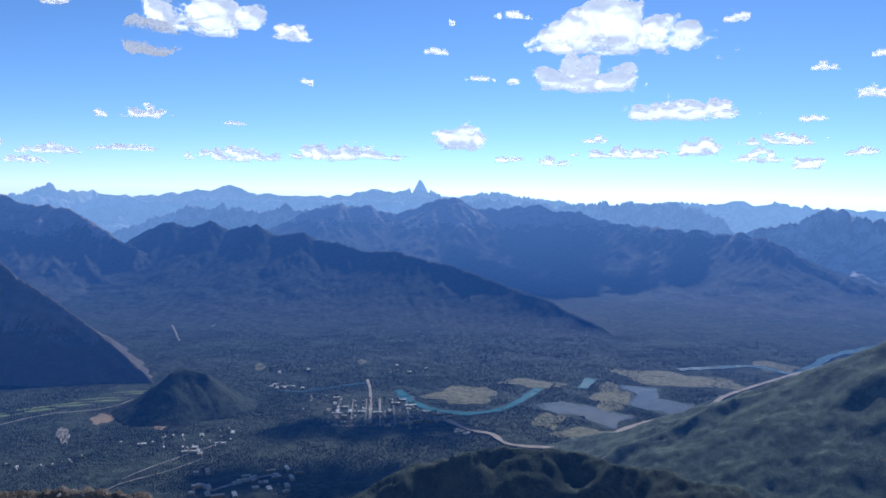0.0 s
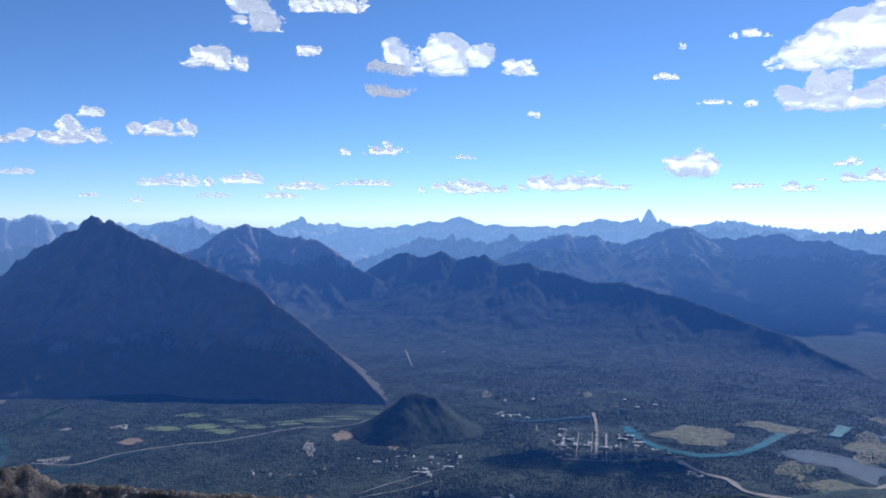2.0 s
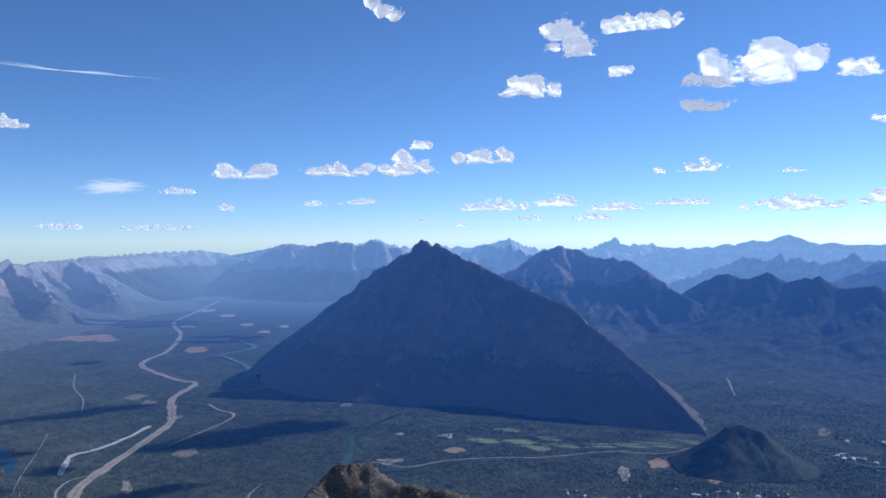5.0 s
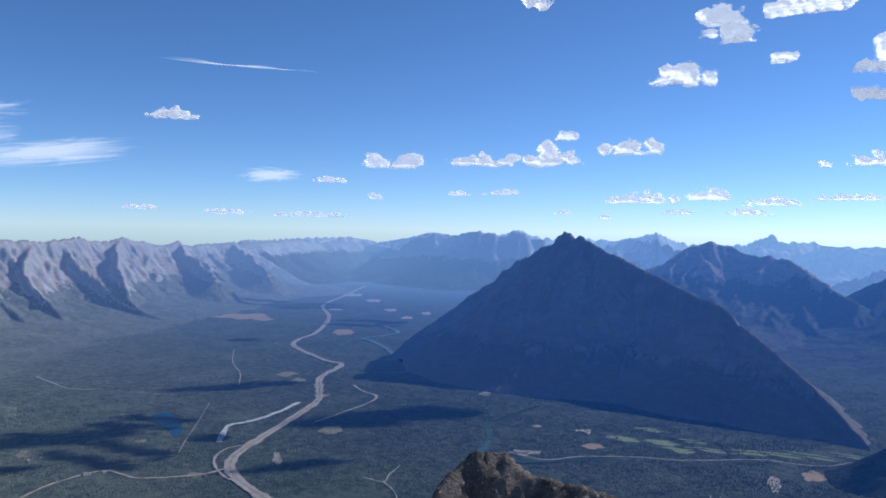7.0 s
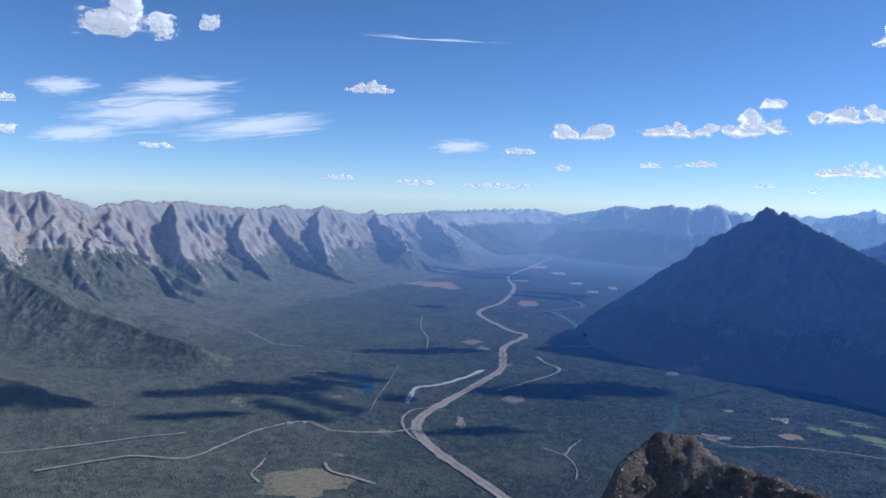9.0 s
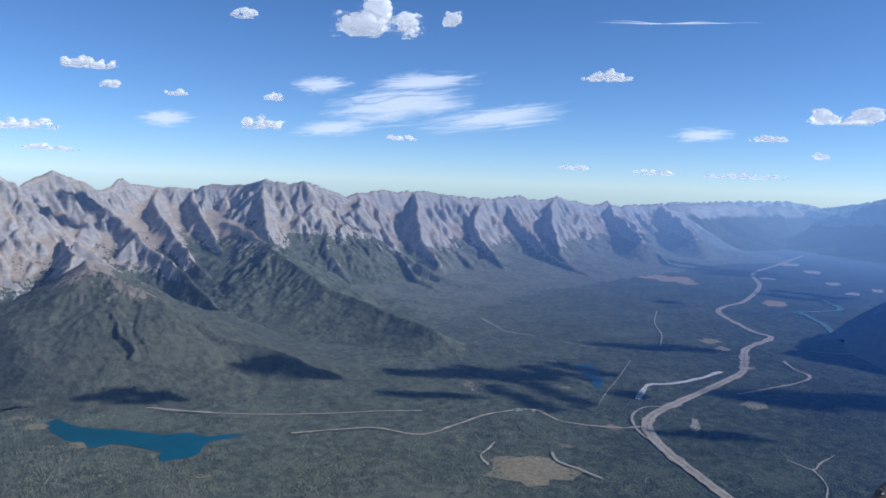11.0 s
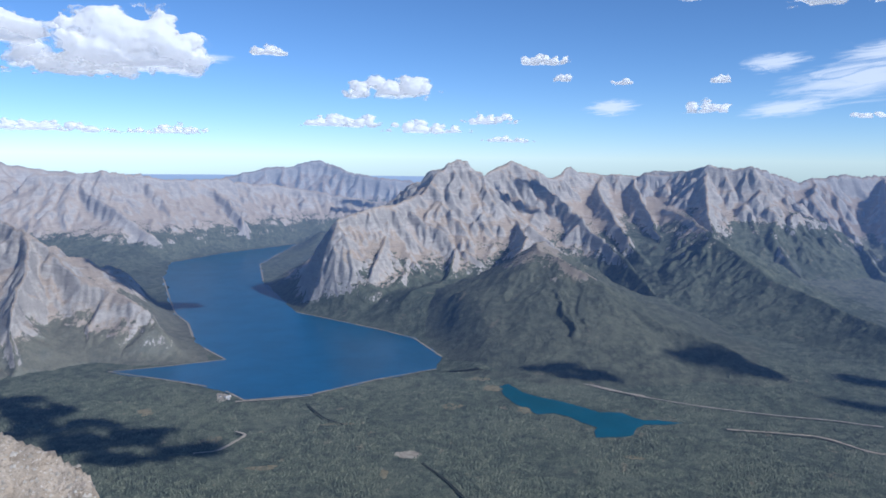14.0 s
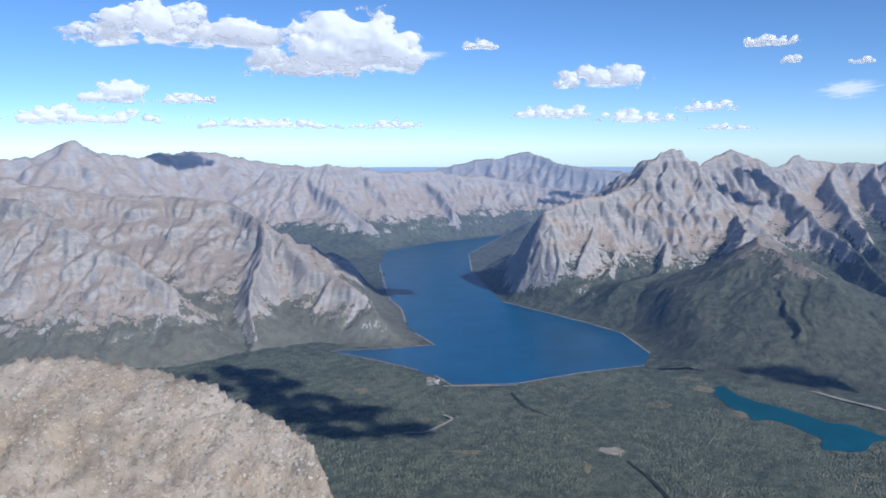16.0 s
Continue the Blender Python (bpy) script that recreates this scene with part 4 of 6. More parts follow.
def flat(name, points, z, material, wiggle=0.02, step=0.06, seed=0.0):
    """A flat plate with the given outline in km, its edge made uneven, 0.3 m thick."""
    bm = bmesh.new()
    ring = []
    for (ax, ay), (bx, by) in zip(points, points[1:] + points[:1]):
        n = max(1, int(math.hypot(bx - ax, by - ay) / step))
        for i in range(n):
            x, y = ax + (bx - ax) * i / n, ay + (by - ay) * i / n
            d = noise.noise_vector((x * 4 + seed, y * 4, 0)) * wiggle + noise.noise_vector((x * 14, y * 14, seed)) * wiggle * 0.4
            ring.append(bm.verts.new(((x + d.x) * KM, (y + d.y) * KM, z)))
    face = bm.faces.new(ring)
    if face.normal.z < 0:
        face.normal_flip()
    face.normal_update()
    if face.normal.z < 0:
        bmesh.ops.reverse_faces(bm, faces=[face])
    bmesh.ops.triangulate(bm, faces=bm.faces[:])
    me = bpy.data.meshes.new(name)
    bm.to_mesh(me)
    bm.free()
    me.materials.append(material)
    return new(name, me)


LAKE_BLUE = water_material("lake_water", (0.026, 0.128, 0.245))
POND = water_material("pond_water", (0.020, 0.080, 0.150))
TURQUOISE = water_material("turquoise_water", (0.016, 0.115, 0.165))
MARSH = water_material("marsh_water", (0.060, 0.088, 0.125), 0.08)
tagged(flat("lake", LONG_LAKE, 0.12, LAKE_BLUE, wiggle=0.05), "long deep blue mountain lake", "lake", kind="structure")
tagged(flat("lake", TWIN_LAKE, 0.12, TURQUOISE, wiggle=0.012), "narrow turquoise lake in the forest", "lake", kind="structure")
tagged(flat("lake", SMALL_LAKE, 0.12, POND, wiggle=0.07), "small dark blue lake in the forest", "lake", kind="structure")
tagged(flat("lake", MARSH_LAKE, 0.12, MARSH, wiggle=0.13), "shallow grey-blue marsh lake", "lake", kind="structure")
tagged(flat("lake", MARSH_LAKE_FAR, 0.12, MARSH, wiggle=0.13), "shallow grey-blue marsh lake", "lake", kind="structure")


def ribbon(name, label, points, width, z, material, category="road", smooth=16, shift=0.0):
    """A strip laid along a smooth line through points (azimuth, km); width in km."""
    p = [Vector(cart(a, d)) for a, d in points]
    p = [2 * p[0] - p[1]] + p + [2 * p[-1] - p[-2]]
    line = []
    for i in range(1, len(p) - 2):
        for j in range(smooth):
            t = j / smooth
            a, b, c, d = p[i - 1], p[i], p[i + 1], p[i + 2]
            line.append(0.5 * (2 * b + (c - a) * t + (2 * a - 5 * b + 4 * c - d) * t * t + (3 * b - a - 3 * c + d) * t ** 3))
    line.append(p[-2])
    bm = bmesh.new()
    rows = []
    for i, v in enumerate(line):
        t = (line[min(i + 1, len(line) - 1)] - line[max(i - 1, 0)]).normalized()
        v = v + Vector((-t.y, t.x)) * shift
        s = Vector((-t.y, t.x)) * width / 2 * (1 + 0.6 * noise.noise((v.x * 9, v.y * 9, 0)) + 0.4 * noise.noise((v.x * 31, v.y * 31, 4)))
        g = float(ground_height(np.array([v.x]), np.array([v.y]))[0]) * KM
        rows.append([bm.verts.new(((v.x + e * s.x) * KM, (v.y + e * s.y) * KM, max(g, 0) + z)) for e in (-1, 0, 1)])
    for a, b in zip(rows[:-1], rows[1:]):
        for i in (0, 1):
            bm.faces.new((a[i], a[i + 1], b[i + 1], b[i]))
    bmesh.ops.recalc_face_normals(bm, faces=bm.faces[:])
    me = bpy.data.meshes.new(name)
    bm.to_mesh(me)
    bm.free()
    me.materials.append(material)
    return tagged(new(name, me), label, category, kind="structure")


GRAVEL = plain_material("pale_gravel", (0.33, 0.275, 0.20), (0.48, 0.41, 0.31), 0.6)
ROAD = plain_material("dusty_road", (0.30, 0.24, 0.165), (0.48, 0.39, 0.275), 0.35)
RIVER = water_material("river_water", (0.045, 0.10, 0.125), 0.15)
TEAL = water_material("glacial_water", (0.05, 0.17, 0.18), 0.15)

HIGHWAY = [
    (55.0, 3.7), (57.91, 4.13), (60.49, 4.46), (63.51, 4.95), (64.48, 5.45), (62.35, 6.06), (58.66, 7.13), (58.28, 7.7), (58.19, 8.45), (56.69, 9.23),
    (57.95, 9.57), (60.06, 10.64), (59.87, 11.31), (58.44, 12.21), (57.65, 14.25), (58.09, 16.32), (56.68, 18.56), (55.07, 21.99)]
VERGE = plain_material("dry_verge", (0.25, 0.20, 0.14), (0.40, 0.33, 0.245), 0.3)
LANE = plain_material("pale_asphalt", (0.35, 0.29, 0.22), (0.47, 0.40, 0.305), 0.4)
ribbon("highway_verge", "dry tan grass verge along the highway", HIGHWAY, 0.072, 0.3, VERGE, "verge")
ribbon("highway", "pale carriageway of the divided highway winding down the valley", HIGHWAY, 0.022, 0.36, LANE, shift=0.020)
ribbon("highway", "pale carriageway of the divided highway winding down the valley", HIGHWAY, 0.022, 0.36, LANE, shift=-0.022)
ribbon("road", "pale slip road joining the highway", [(63.3, 4.95), (64.9, 5.15), (65.6, 5.5), (64.9, 5.75), (63.4, 5.85)], 0.018, 0.38, LANE)
ribbon("road", "pale slip road joining the highway", [(66.0, 5.24), (65.0, 5.3), (64.2, 5.25), (63.6, 5.05)], 0.018, 0.38, LANE)
ribbon("road", "pale road curving through the forest", [
    (90.64, 4.84), (86.52, 4.91), (84.36, 4.93), (81.0, 4.81), (78.69, 4.99), (76.73, 5.22), (74.34, 5.43), (72.51, 5.47), (70.65, 5.25),
    (68.15, 5.22), (66.06, 5.24), (64.89, 5.31)], 0.021, 0.3, ROAD)
ribbon("road", "thin pale track through the forest", [
    (104.77, 5.56), (101.45, 5.59), (98.09, 5.4), (93.43, 5.26), (87.97, 5.24), (84.0, 5.3), (81.01, 5.32)], 0.018, 0.3, GRAVEL)
ribbon("river", "turquoise river looping past the town", [
    (3.1, 6.21), (2.25, 5.9), (0.98, 5.7), (-0.5, 5.61), (-2.19, 5.58), (-4.28, 5.7), (-5.52, 5.89), (-6.74, 6.22), (-7.35, 6.42)], 0.07, 0.25, TEAL, "river")
ribbon("river", "blue river bending through the forest", [
    (37.14, 5.68), (40.19, 5.52), (42.55, 5.44), (44.5, 5.45), (46.6, 5.47), (45.75, 6.01), (46.07, 6.45), (44.87, 6.68), (42.3, 7.21)], 0.05, 0.25, RIVER, "river")
ribbon("river", "pale braided river along the valley", [
    (51.12, 8.82), (52.81, 9.83), (53.45, 10.51), (54.71, 11.27), (55.13, 11.43), (52.65, 12.11), (53.7, 12.99)], 0.07, 0.3, RIVER, "river")


# ---- roads, streams, shores ----
ribbon("highway", "pale highway along the foot of the wooded slope", [
    (-0.51, 5.4), (-2.21, 5.19), (-3.9, 5.11), (-5.39, 4.91), (-9.34, 4.92), (-10.96, 5.04), (-12.55, 5.27), (-14.52, 5.57), (-17.22, 5.92),
    (-19.46, 6.3), (-20.54, 6.69), (-24.07, 7.62), (-27.09, 8.49), (-29.9, 9.27)], 0.04, 0.4, ROAD)
for label, pts, wide in (
        ("thin pale road near the town", [(24.32, 4.29), (22.34, 4.43), (19.38, 4.56), (17.08, 4.71)], 0.02),
        ("thin pale road near the town", [(22.45, 4.49), (19.55, 4.71), (16.27, 4.93)], 0.02),
        ("thin pale track through the forest", [(64.3, 10.46), (64.4, 9.54), (63.88, 8.79), (63.94, 8.13)], 0.03),
        ("thin pale track through the forest", [(65.95, 7.33), (66.58, 6.71), (67.47, 6.13), (67.98, 5.75)], 0.02),
        ("thin pale track through the forest", [(55.13, 5.01), (53.55, 4.92), (53.08, 5.06), (52.29, 5.27)], 0.025),
        ("thin pale track through the forest", [(53.55, 4.92), (52.61, 4.69), (52.57, 4.49)], 0.02),
        ("dry grass strip in the forest", [(71.22, 4.62), (70.79, 4.48), (69.32, 4.38), (67.43, 4.27)], 0.05),
        ("dry grass strip in the forest", [(75.5, 4.73), (75.9, 4.61), (76.49, 4.47), (75.88, 4.33)], 0.04),
        ("sandy road near the lake", [(129.5, 4.25), (127.79, 4.27), (126.49, 4.39), (125.85, 4.48), (126.49, 4.55)], 0.05),
        ("pale clearing strip on the wooded slope", [(16.49, 9.33), (14.75, 9.95), (13.57, 10.15), (11.98, 9.68)], 0.05),
        ("dry meadow strip above the narrow lake", [(104.77, 5.59), (103.12, 5.56), (101.45, 5.59), (98.93, 5.44), (96.39, 5.34)], 0.09),
        ("low earth dam at the end of the lake", [(126.48, 5.12), (124.56, 5.12), (122.44, 5.14), (120.96, 5.16)], 0.06)):
    ribbon("track", label, pts, wide * 0.36, 0.35, GRAVEL)
# Dark strips along the cut lines: the trees' shadow put into the colour.
CUTTING_SHADE = plain_material("cutting_shade", (0.030, 0.034, 0.026), (0.055, 0.058, 0.042), 0.5)
ribbon("track", "straight forest cutting with its tree shade painted dark", [(112.73, 3.95), (111.07, 3.75), (109.83, 3.58), (108.2, 3.36)], 0.014, 0.3, CUTTING_SHADE)
ribbon("track", "straight forest cutting with its tree shade painted dark", [(121.4, 5.0), (120.2, 4.72), (118.6, 4.56)], 0.012, 0.3, CUTTING_SHADE)
STREAM = plain_material("stream_bed", (0.30, 0.25, 0.18), (0.46, 0.39, 0.29), 0.4)
CHALK = plain_material("white_gravel", (0.50, 0.46, 0.39), (0.72, 0.67, 0.58), 0.4)
ribbon("gravel_bank", "white gravel bank beside the highway", [
    (65.28, 5.98), (64.97, 6.24), (64.48, 6.47), (62.81, 6.59), (61.15, 6.85), (59.71, 7.22)], 0.045, 0.36, CHALK, "gravel")
for label, pts, wide in (
        ("pale gravel cutting beside the highway", [(65.28, 5.98), (64.97, 6.24), (64.48, 6.47), (62.81, 6.59), (61.15, 6.85), (59.71, 7.22)], 0.06),
        ("pale gravel river bed", [(58.62, 6.49), (56.97, 6.73), (54.93, 7.11), (54.13, 7.45), (55.18, 7.73), (55.81, 8.01)], 0.06),
        ("pale gravel river bed", [(54.41, 8.68), (52.58, 8.7), (51.18, 8.89)], 0.06),
        ("pale stony stream bed", [(76.84, 9.13), (75.84, 8.69), (74.84, 8.36), (72.82, 8.23)], 0.05),
        ("pale stony stream bed", [(70.78, 7.99), (69.75, 7.88), (68.3, 7.78)], 0.03),
        ("pale gravel bank of the river", [(44.37, 5.66), (41.7, 5.51), (38.95, 5.65), (35.33, 5.73), (32.04, 5.76)], 0.035),
        ("pale gravel bank of the river", [(32.04, 5.76), (27.05, 5.97), (23.3, 6.02), (20.19, 6.48)], 0.03),
        ("pale winding creek bed", [(18.66, 8.46), (19.33, 9.74), (20.61, 10.95), (22.41, 12.17)], 0.035)):
    ribbon("stream", label, pts, wide * 0.4, 0.32, STREAM, "stream")
ribbon("river", "bright river glinting in the valley", [
    (-29.86, 9.92), (-26.89, 8.94), (-25.76, 8.23), (-24.41, 7.79), (-21.91, 7.93), (-17.08, 7.5)], 0.1, 0.3, RIVER, "river")
ribbon("river", "turquoise river looping past the town", [(-10.4, 6.5), (-10.65, 6.62), (-11.04, 6.87)], 0.09, 0.3, TEAL, "river")
ribbon("river", "blue river bending through the forest", [(5.6, 6.45), (8.0, 6.3), (10.5, 6.2), (12.5, 6.3)], 0.04, 0.3, RIVER, "river")


def shoreline(points, label, width=0.016):
    """A pale strip of beach round a lake, broken where trees reach the water."""
    ring = [(math.degrees(math.atan2(-x, y)), math.hypot(x, y)) for x, y in points]
    n = len(ring)
    for i in range(n):
        if i % 5 != 3:
            ribbon("beach", label, [ring[i], ring[(i + 1) % n]], width, 0.2, STREAM, "beach", smooth=6)


shoreline(LONG_LAKE, "narrow pale beach along the blue lake")


# ---- clearings ----
def patch(name, label, az, km, wide, deep, material, seed, lift=0.16):
    """An uneven patch of open ground that follows the land; sizes in km."""
    cx, cy = cart(az, km)
    rings, sides = 4, 26
    bm = bmesh.new()
    turn = radians(az)
    pts = [(0.0, 0.0)]
    for i in range(1, rings + 1):
        for j in range(sides):
            t = 2 * math.pi * j / sides
            q = i / rings * (1 + 0.55 * noise.noise((math.cos(t) * 1.3 + seed, math.sin(t) * 1.3, 0)) + 0.3 * noise.noise((math.cos(t) * 4 + seed, math.sin(t) * 4, 3)))
            u, v = math.cos(t) * q * wide / 2, math.sin(t) * q * deep / 2
            pts.append((u, v))
    X = np.array([cx + u * math.cos(turn) - v * math.sin(turn) for u, v in pts])
    Y = np.array([cy + u * math.sin(turn) + v * math.cos(turn) for u, v in pts])
    Z = ground_height(X, Y) * KM + lift
    vs = [bm.verts.new((a * KM, b * KM, c)) for a, b, c in zip(X, Y, Z)]
    for j in range(sides):
        bm.faces.new((vs[0], vs[1 + j], vs[1 + (j + 1) % sides]))
    for i in range(rings - 1):
        for j in range(sides):
            a, b = 1 + i * sides + j, 1 + i * sides + (j + 1) % sides
            bm.faces.new((vs[a], vs[a + sides], vs[b + sides], vs[b]))
    bmesh.ops.recalc_face_normals(bm, faces=bm.faces[:])
    if bm.faces[:][0].normal.z < 0:
        bmesh.ops.reverse_faces(bm, faces=bm.faces[:])
    me = bpy.data.meshes.new(name)
    bm.to_mesh(me)
    bm.free()
    me.materials.append(material)
    return tagged(new(name, me), label, name.replace("_", " "), kind="structure")


DRY = plain_material("dry_grass", (0.20, 0.165, 0.09), (0.30, 0.25, 0.15), 0.5)
ORANGE = plain_material("orange_earth", (0.30, 0.20, 0.11), (0.38, 0.27, 0.16), 0.5)
GREEN = plain_material("mown_grass", (0.15, 0.20, 0.065), (0.26, 0.275, 0.115), 0.5)
MARSHGRASS = plain_material("marsh_grass", (0.085, 0.095, 0.038), (0.25, 0.205, 0.09), 0.35)
n = 0
for name, label, mat, rows in (
        ("meadow", "dry yellow-green meadow in the forest", DRY, [
            (72.42, 4.3, 0.49, 0.43), (70.19, 4.77, 0.08, 0.08), (57.35, 6.26, 0.18, 0.25), (71.56, 6.9, 0.17, 0.39), (73.37, 6.28, 0.13, 0.11),
            (70.5, 6.16, 0.11, 0.1), (77.56, 6.1, 0.08, 0.23), (66.9, 5.24, 0.15, 0.1), (60.62, 8.7, 0.19, 0.28), (59.77, 8.33, 0.13, 0.22)]),
        ("clearing", "bare orange-tan clearing", ORANGE, [
            (38.28, 5.96, 0.16, 0.15), (63.67, 14.42, 0.84, 1.0), (56.58, 12.14, 0.35, 0.54), (62.2, 13.89, 0.3, 0.53), (23.63, 5.77, 0.17, 0.21),
            (19.97, 5.43, 0.08, 0.11), (23.91, 5.72, 0.11, 0.2), (58.0, 7.55, 0.12, 0.2)]),
        ("quarry", "pale bare gravel ground", STREAM, [
            (59.0, 26.5, 0.6, 1.6), (53.2, 15.5, 0.25, 0.5), (54.5, 17.5, 0.35, 0.7), (52.0, 14.2, 0.2, 0.4), (56.0, 19.0, 0.5, 0.9), (50.6, 15.0, 0.2, 0.5), (57.2, 15.6, 0.3, 0.4), (61.25, 5.48, 0.06, 0.3), (46.19, 7.67, 0.1, 0.21), (51.18, 8.89, 0.11, 0.36), (42.3, 6.47, 0.09, 0.07),
            (26.01, 5.44, 0.05, 0.3), (43.04, 5.69, 0.2, 0.14), (26.17, 5.47, 0.08, 0.3), (127.4, 5.25, 0.07, 0.2), (113.77, 4.07, 0.13, 0.11)]),
        ("golf_course", "light green golf fairway", GREEN, [
            (35.93, 6.22, 0.18, 0.25), (34.09, 6.56, 0.14, 0.2), (33.28, 6.18, 0.18, 0.24), (32.04, 6.0, 0.17, 0.2), (29.97, 6.08, 0.22, 0.14),
            (27.47, 6.12, 0.22, 0.12), (25.38, 6.16, 0.18, 0.12), (23.3, 6.24, 0.23, 0.1), (21.23, 6.4, 0.18, 0.1), (31.21, 6.3, 0.14, 0.12)]),
        ("field", "dry tan-green field beside the river", MARSHGRASS, [
            (-1.73, 6.1, 0.6, 0.6), (-6.72, 6.56, 0.52, 0.28), (-16.92, 7.09, 0.9, 0.62), (-20.51, 7.04, 0.27, 0.26), (-11.34, 5.24, 0.41, 0.3),
            (-8.04, 5.5, 0.2, 0.42), (-12.4, 6.3, 0.3, 0.8), (13.16, 7.12, 0.1, 0.32), (5.84, 7.29, 0.09, 0.24), (-23.33, 8.03, 0.4, 0.49),
            (-8.89, 5.19, 0.15, 0.12)]),
        ("clearing", "small pale clearing in the forest", DRY, [
            (115.61, 3.81, 0.04, 0.1), (107.57, 5.32, 0.14, 0.13), (132.65, 5.07, 0.09, 0.15), (124.56, 3.98, 0.16, 0.06), (128.2, 4.45, 0.1, 0.12),
            (108.36, 5.56, 0.15, 0.11), (105.04, 4.87, 0.1, 0.12), (119.0, 4.6, 0.2, 0.05), (110.5, 4.9, 0.14, 0.1), (97.0, 4.2, 0.12, 0.06)])):
    for az, km, wide, deep in rows:
        n += 1
        if name == "golf_course":                  # two narrow fairways side by side
            patch(name, label, az + 0.5, km + 0.07, wide * 1.3, deep * 0.32, mat, 3.7 * n + 1.3)
            wide, deep = wide * 1.1, deep * 0.4
        patch(name, label, az, km, wide, deep, mat, 3.7 * n)


# ---- town ----
def part(name, bm, material, parent, label=""):
    me = bpy.data.meshes.new(name)
    bm.to_mesh(me)
    bm.free()
    me.materials.append(material)
    ob = new(name, me)
    ob.parent = parent
    return tagged(ob, label) if label else ob


def box(bm, x0, x1, y0, y1, z0, z1):
    v = [bm.verts.new((x, y, z)) for z in (z0, z1) for x, y in ((x0, y0), (x1, y0), (x1, y1), (x0, y1))]
    for f in ((3, 2, 1, 0), (4, 5, 6, 7), (0, 1, 5, 4), (1, 2, 6, 5), (2, 3, 7, 6), (3, 0, 4, 7)):
        bm.faces.new([v[i] for i in f])


def varied(name, a, b, rough=0.8):
    k = Nodes(name, rough)
    info = k.n.new("ShaderNodeObjectInfo")
    c = k.mix(info.outputs["Random"], a, b)
    return k.done(k.mix(k.math("MULTIPLY", k.noise(3.0, 3), 0.3), c, tuple(0.6 * v for v in a)))


WALLS = varied("house_wall", (0.34, 0.29, 0.24), (0.74, 0.70, 0.64))
ROOFS = varied("house_roof", (0.16, 0.15, 0.15), (0.62, 0.59, 0.56), 0.5)
FLAT = varied("flat_roof", (0.26, 0.26, 0.26), (0.62, 0.62, 0.61), 0.5)


def house(long, deep, tall):
    """A small gabled house: walls, a pitched roof with eaves."""
    ob = new("house")
    bm = bmesh.new()
    box(bm, -long / 2, long / 2, -deep / 2, deep / 2, 0, tall)
    part("wall", bm, WALLS, ob)
    bm = bmesh.new()
    e, h = 0.06, deep * 0.42
    pts = [(s * (long / 2 + e), y, z) for s in (-1, 1) for y, z in ((-deep / 2 - e, tall - 0.02), (deep / 2 + e, tall - 0.02), (0, tall + h))]
    v = [bm.verts.new(p) for p in pts]
    for f in ((0, 3, 5, 2), (1, 2, 5, 4), (0, 2, 1), (3, 4, 5), (0, 1, 4, 3)):
        bm.faces.new([v[i] for i in f])
    part("roof", bm, ROOFS, ob)
    return tagged(ob, "small gabled town house among dark trees", "house", group="houses of the town")


def block(long, deep, tall):
    """A large flat-roofed building with a parapet and a roof box."""
    ob = new("building")
    bm = bmesh.new()
    box(bm, -long / 2, long / 2, -deep / 2, deep / 2, 0, tall)
    part("wall", bm, WALLS, ob)
    bm = bmesh.new()
    box(bm, -long / 2 - 0.03, long / 2 + 0.03, -deep / 2 - 0.03, deep / 2 + 0.03, tall, tall + 0.08)
    roof = part("roof", bm, FLAT, ob)
    bm = bmesh.new()
    box(bm, -long * 0.2, long * 0.05, -deep * 0.2, deep * 0.2, tall + 0.08, tall + 0.3)
    part("roof_box", bm, WALLS, roof)
    return tagged(ob, "large pale flat-roofed building in the town", "building", group="large buildings of the town")


HOMES = [house(1.1, 0.75, 0.38), house(0.85, 0.7, 0.45), house(1.4, 0.8, 0.4)]
SHEDS = [block(3.2, 1.6, 0.6), block(2.2, 1.8, 0.75), block(4.2, 1.4, 0.9)]
rnd = random.Random(5)
first = {id(h): True for h in HOMES + SHEDS}


def settle(models, az, km, u, v, turn):
    x, y = cart(az, km)
    a = radians(az)
    x, y = x + u * math.cos(a) - v * math.sin(a), y + u * math.sin(a) + v * math.cos(a)
    z = float(ground_height(np.array([x]), np.array([y]))[0]) * KM - 0.02
    m = pose(x * KM, y * KM, z + 0.02, 0, 0, turn)
    ob = rnd.choice(models)
    if first[id(ob)]:
        first[id(ob)] = False
        ob.matrix_world = m
    else:
        copy_thing(ob, m)


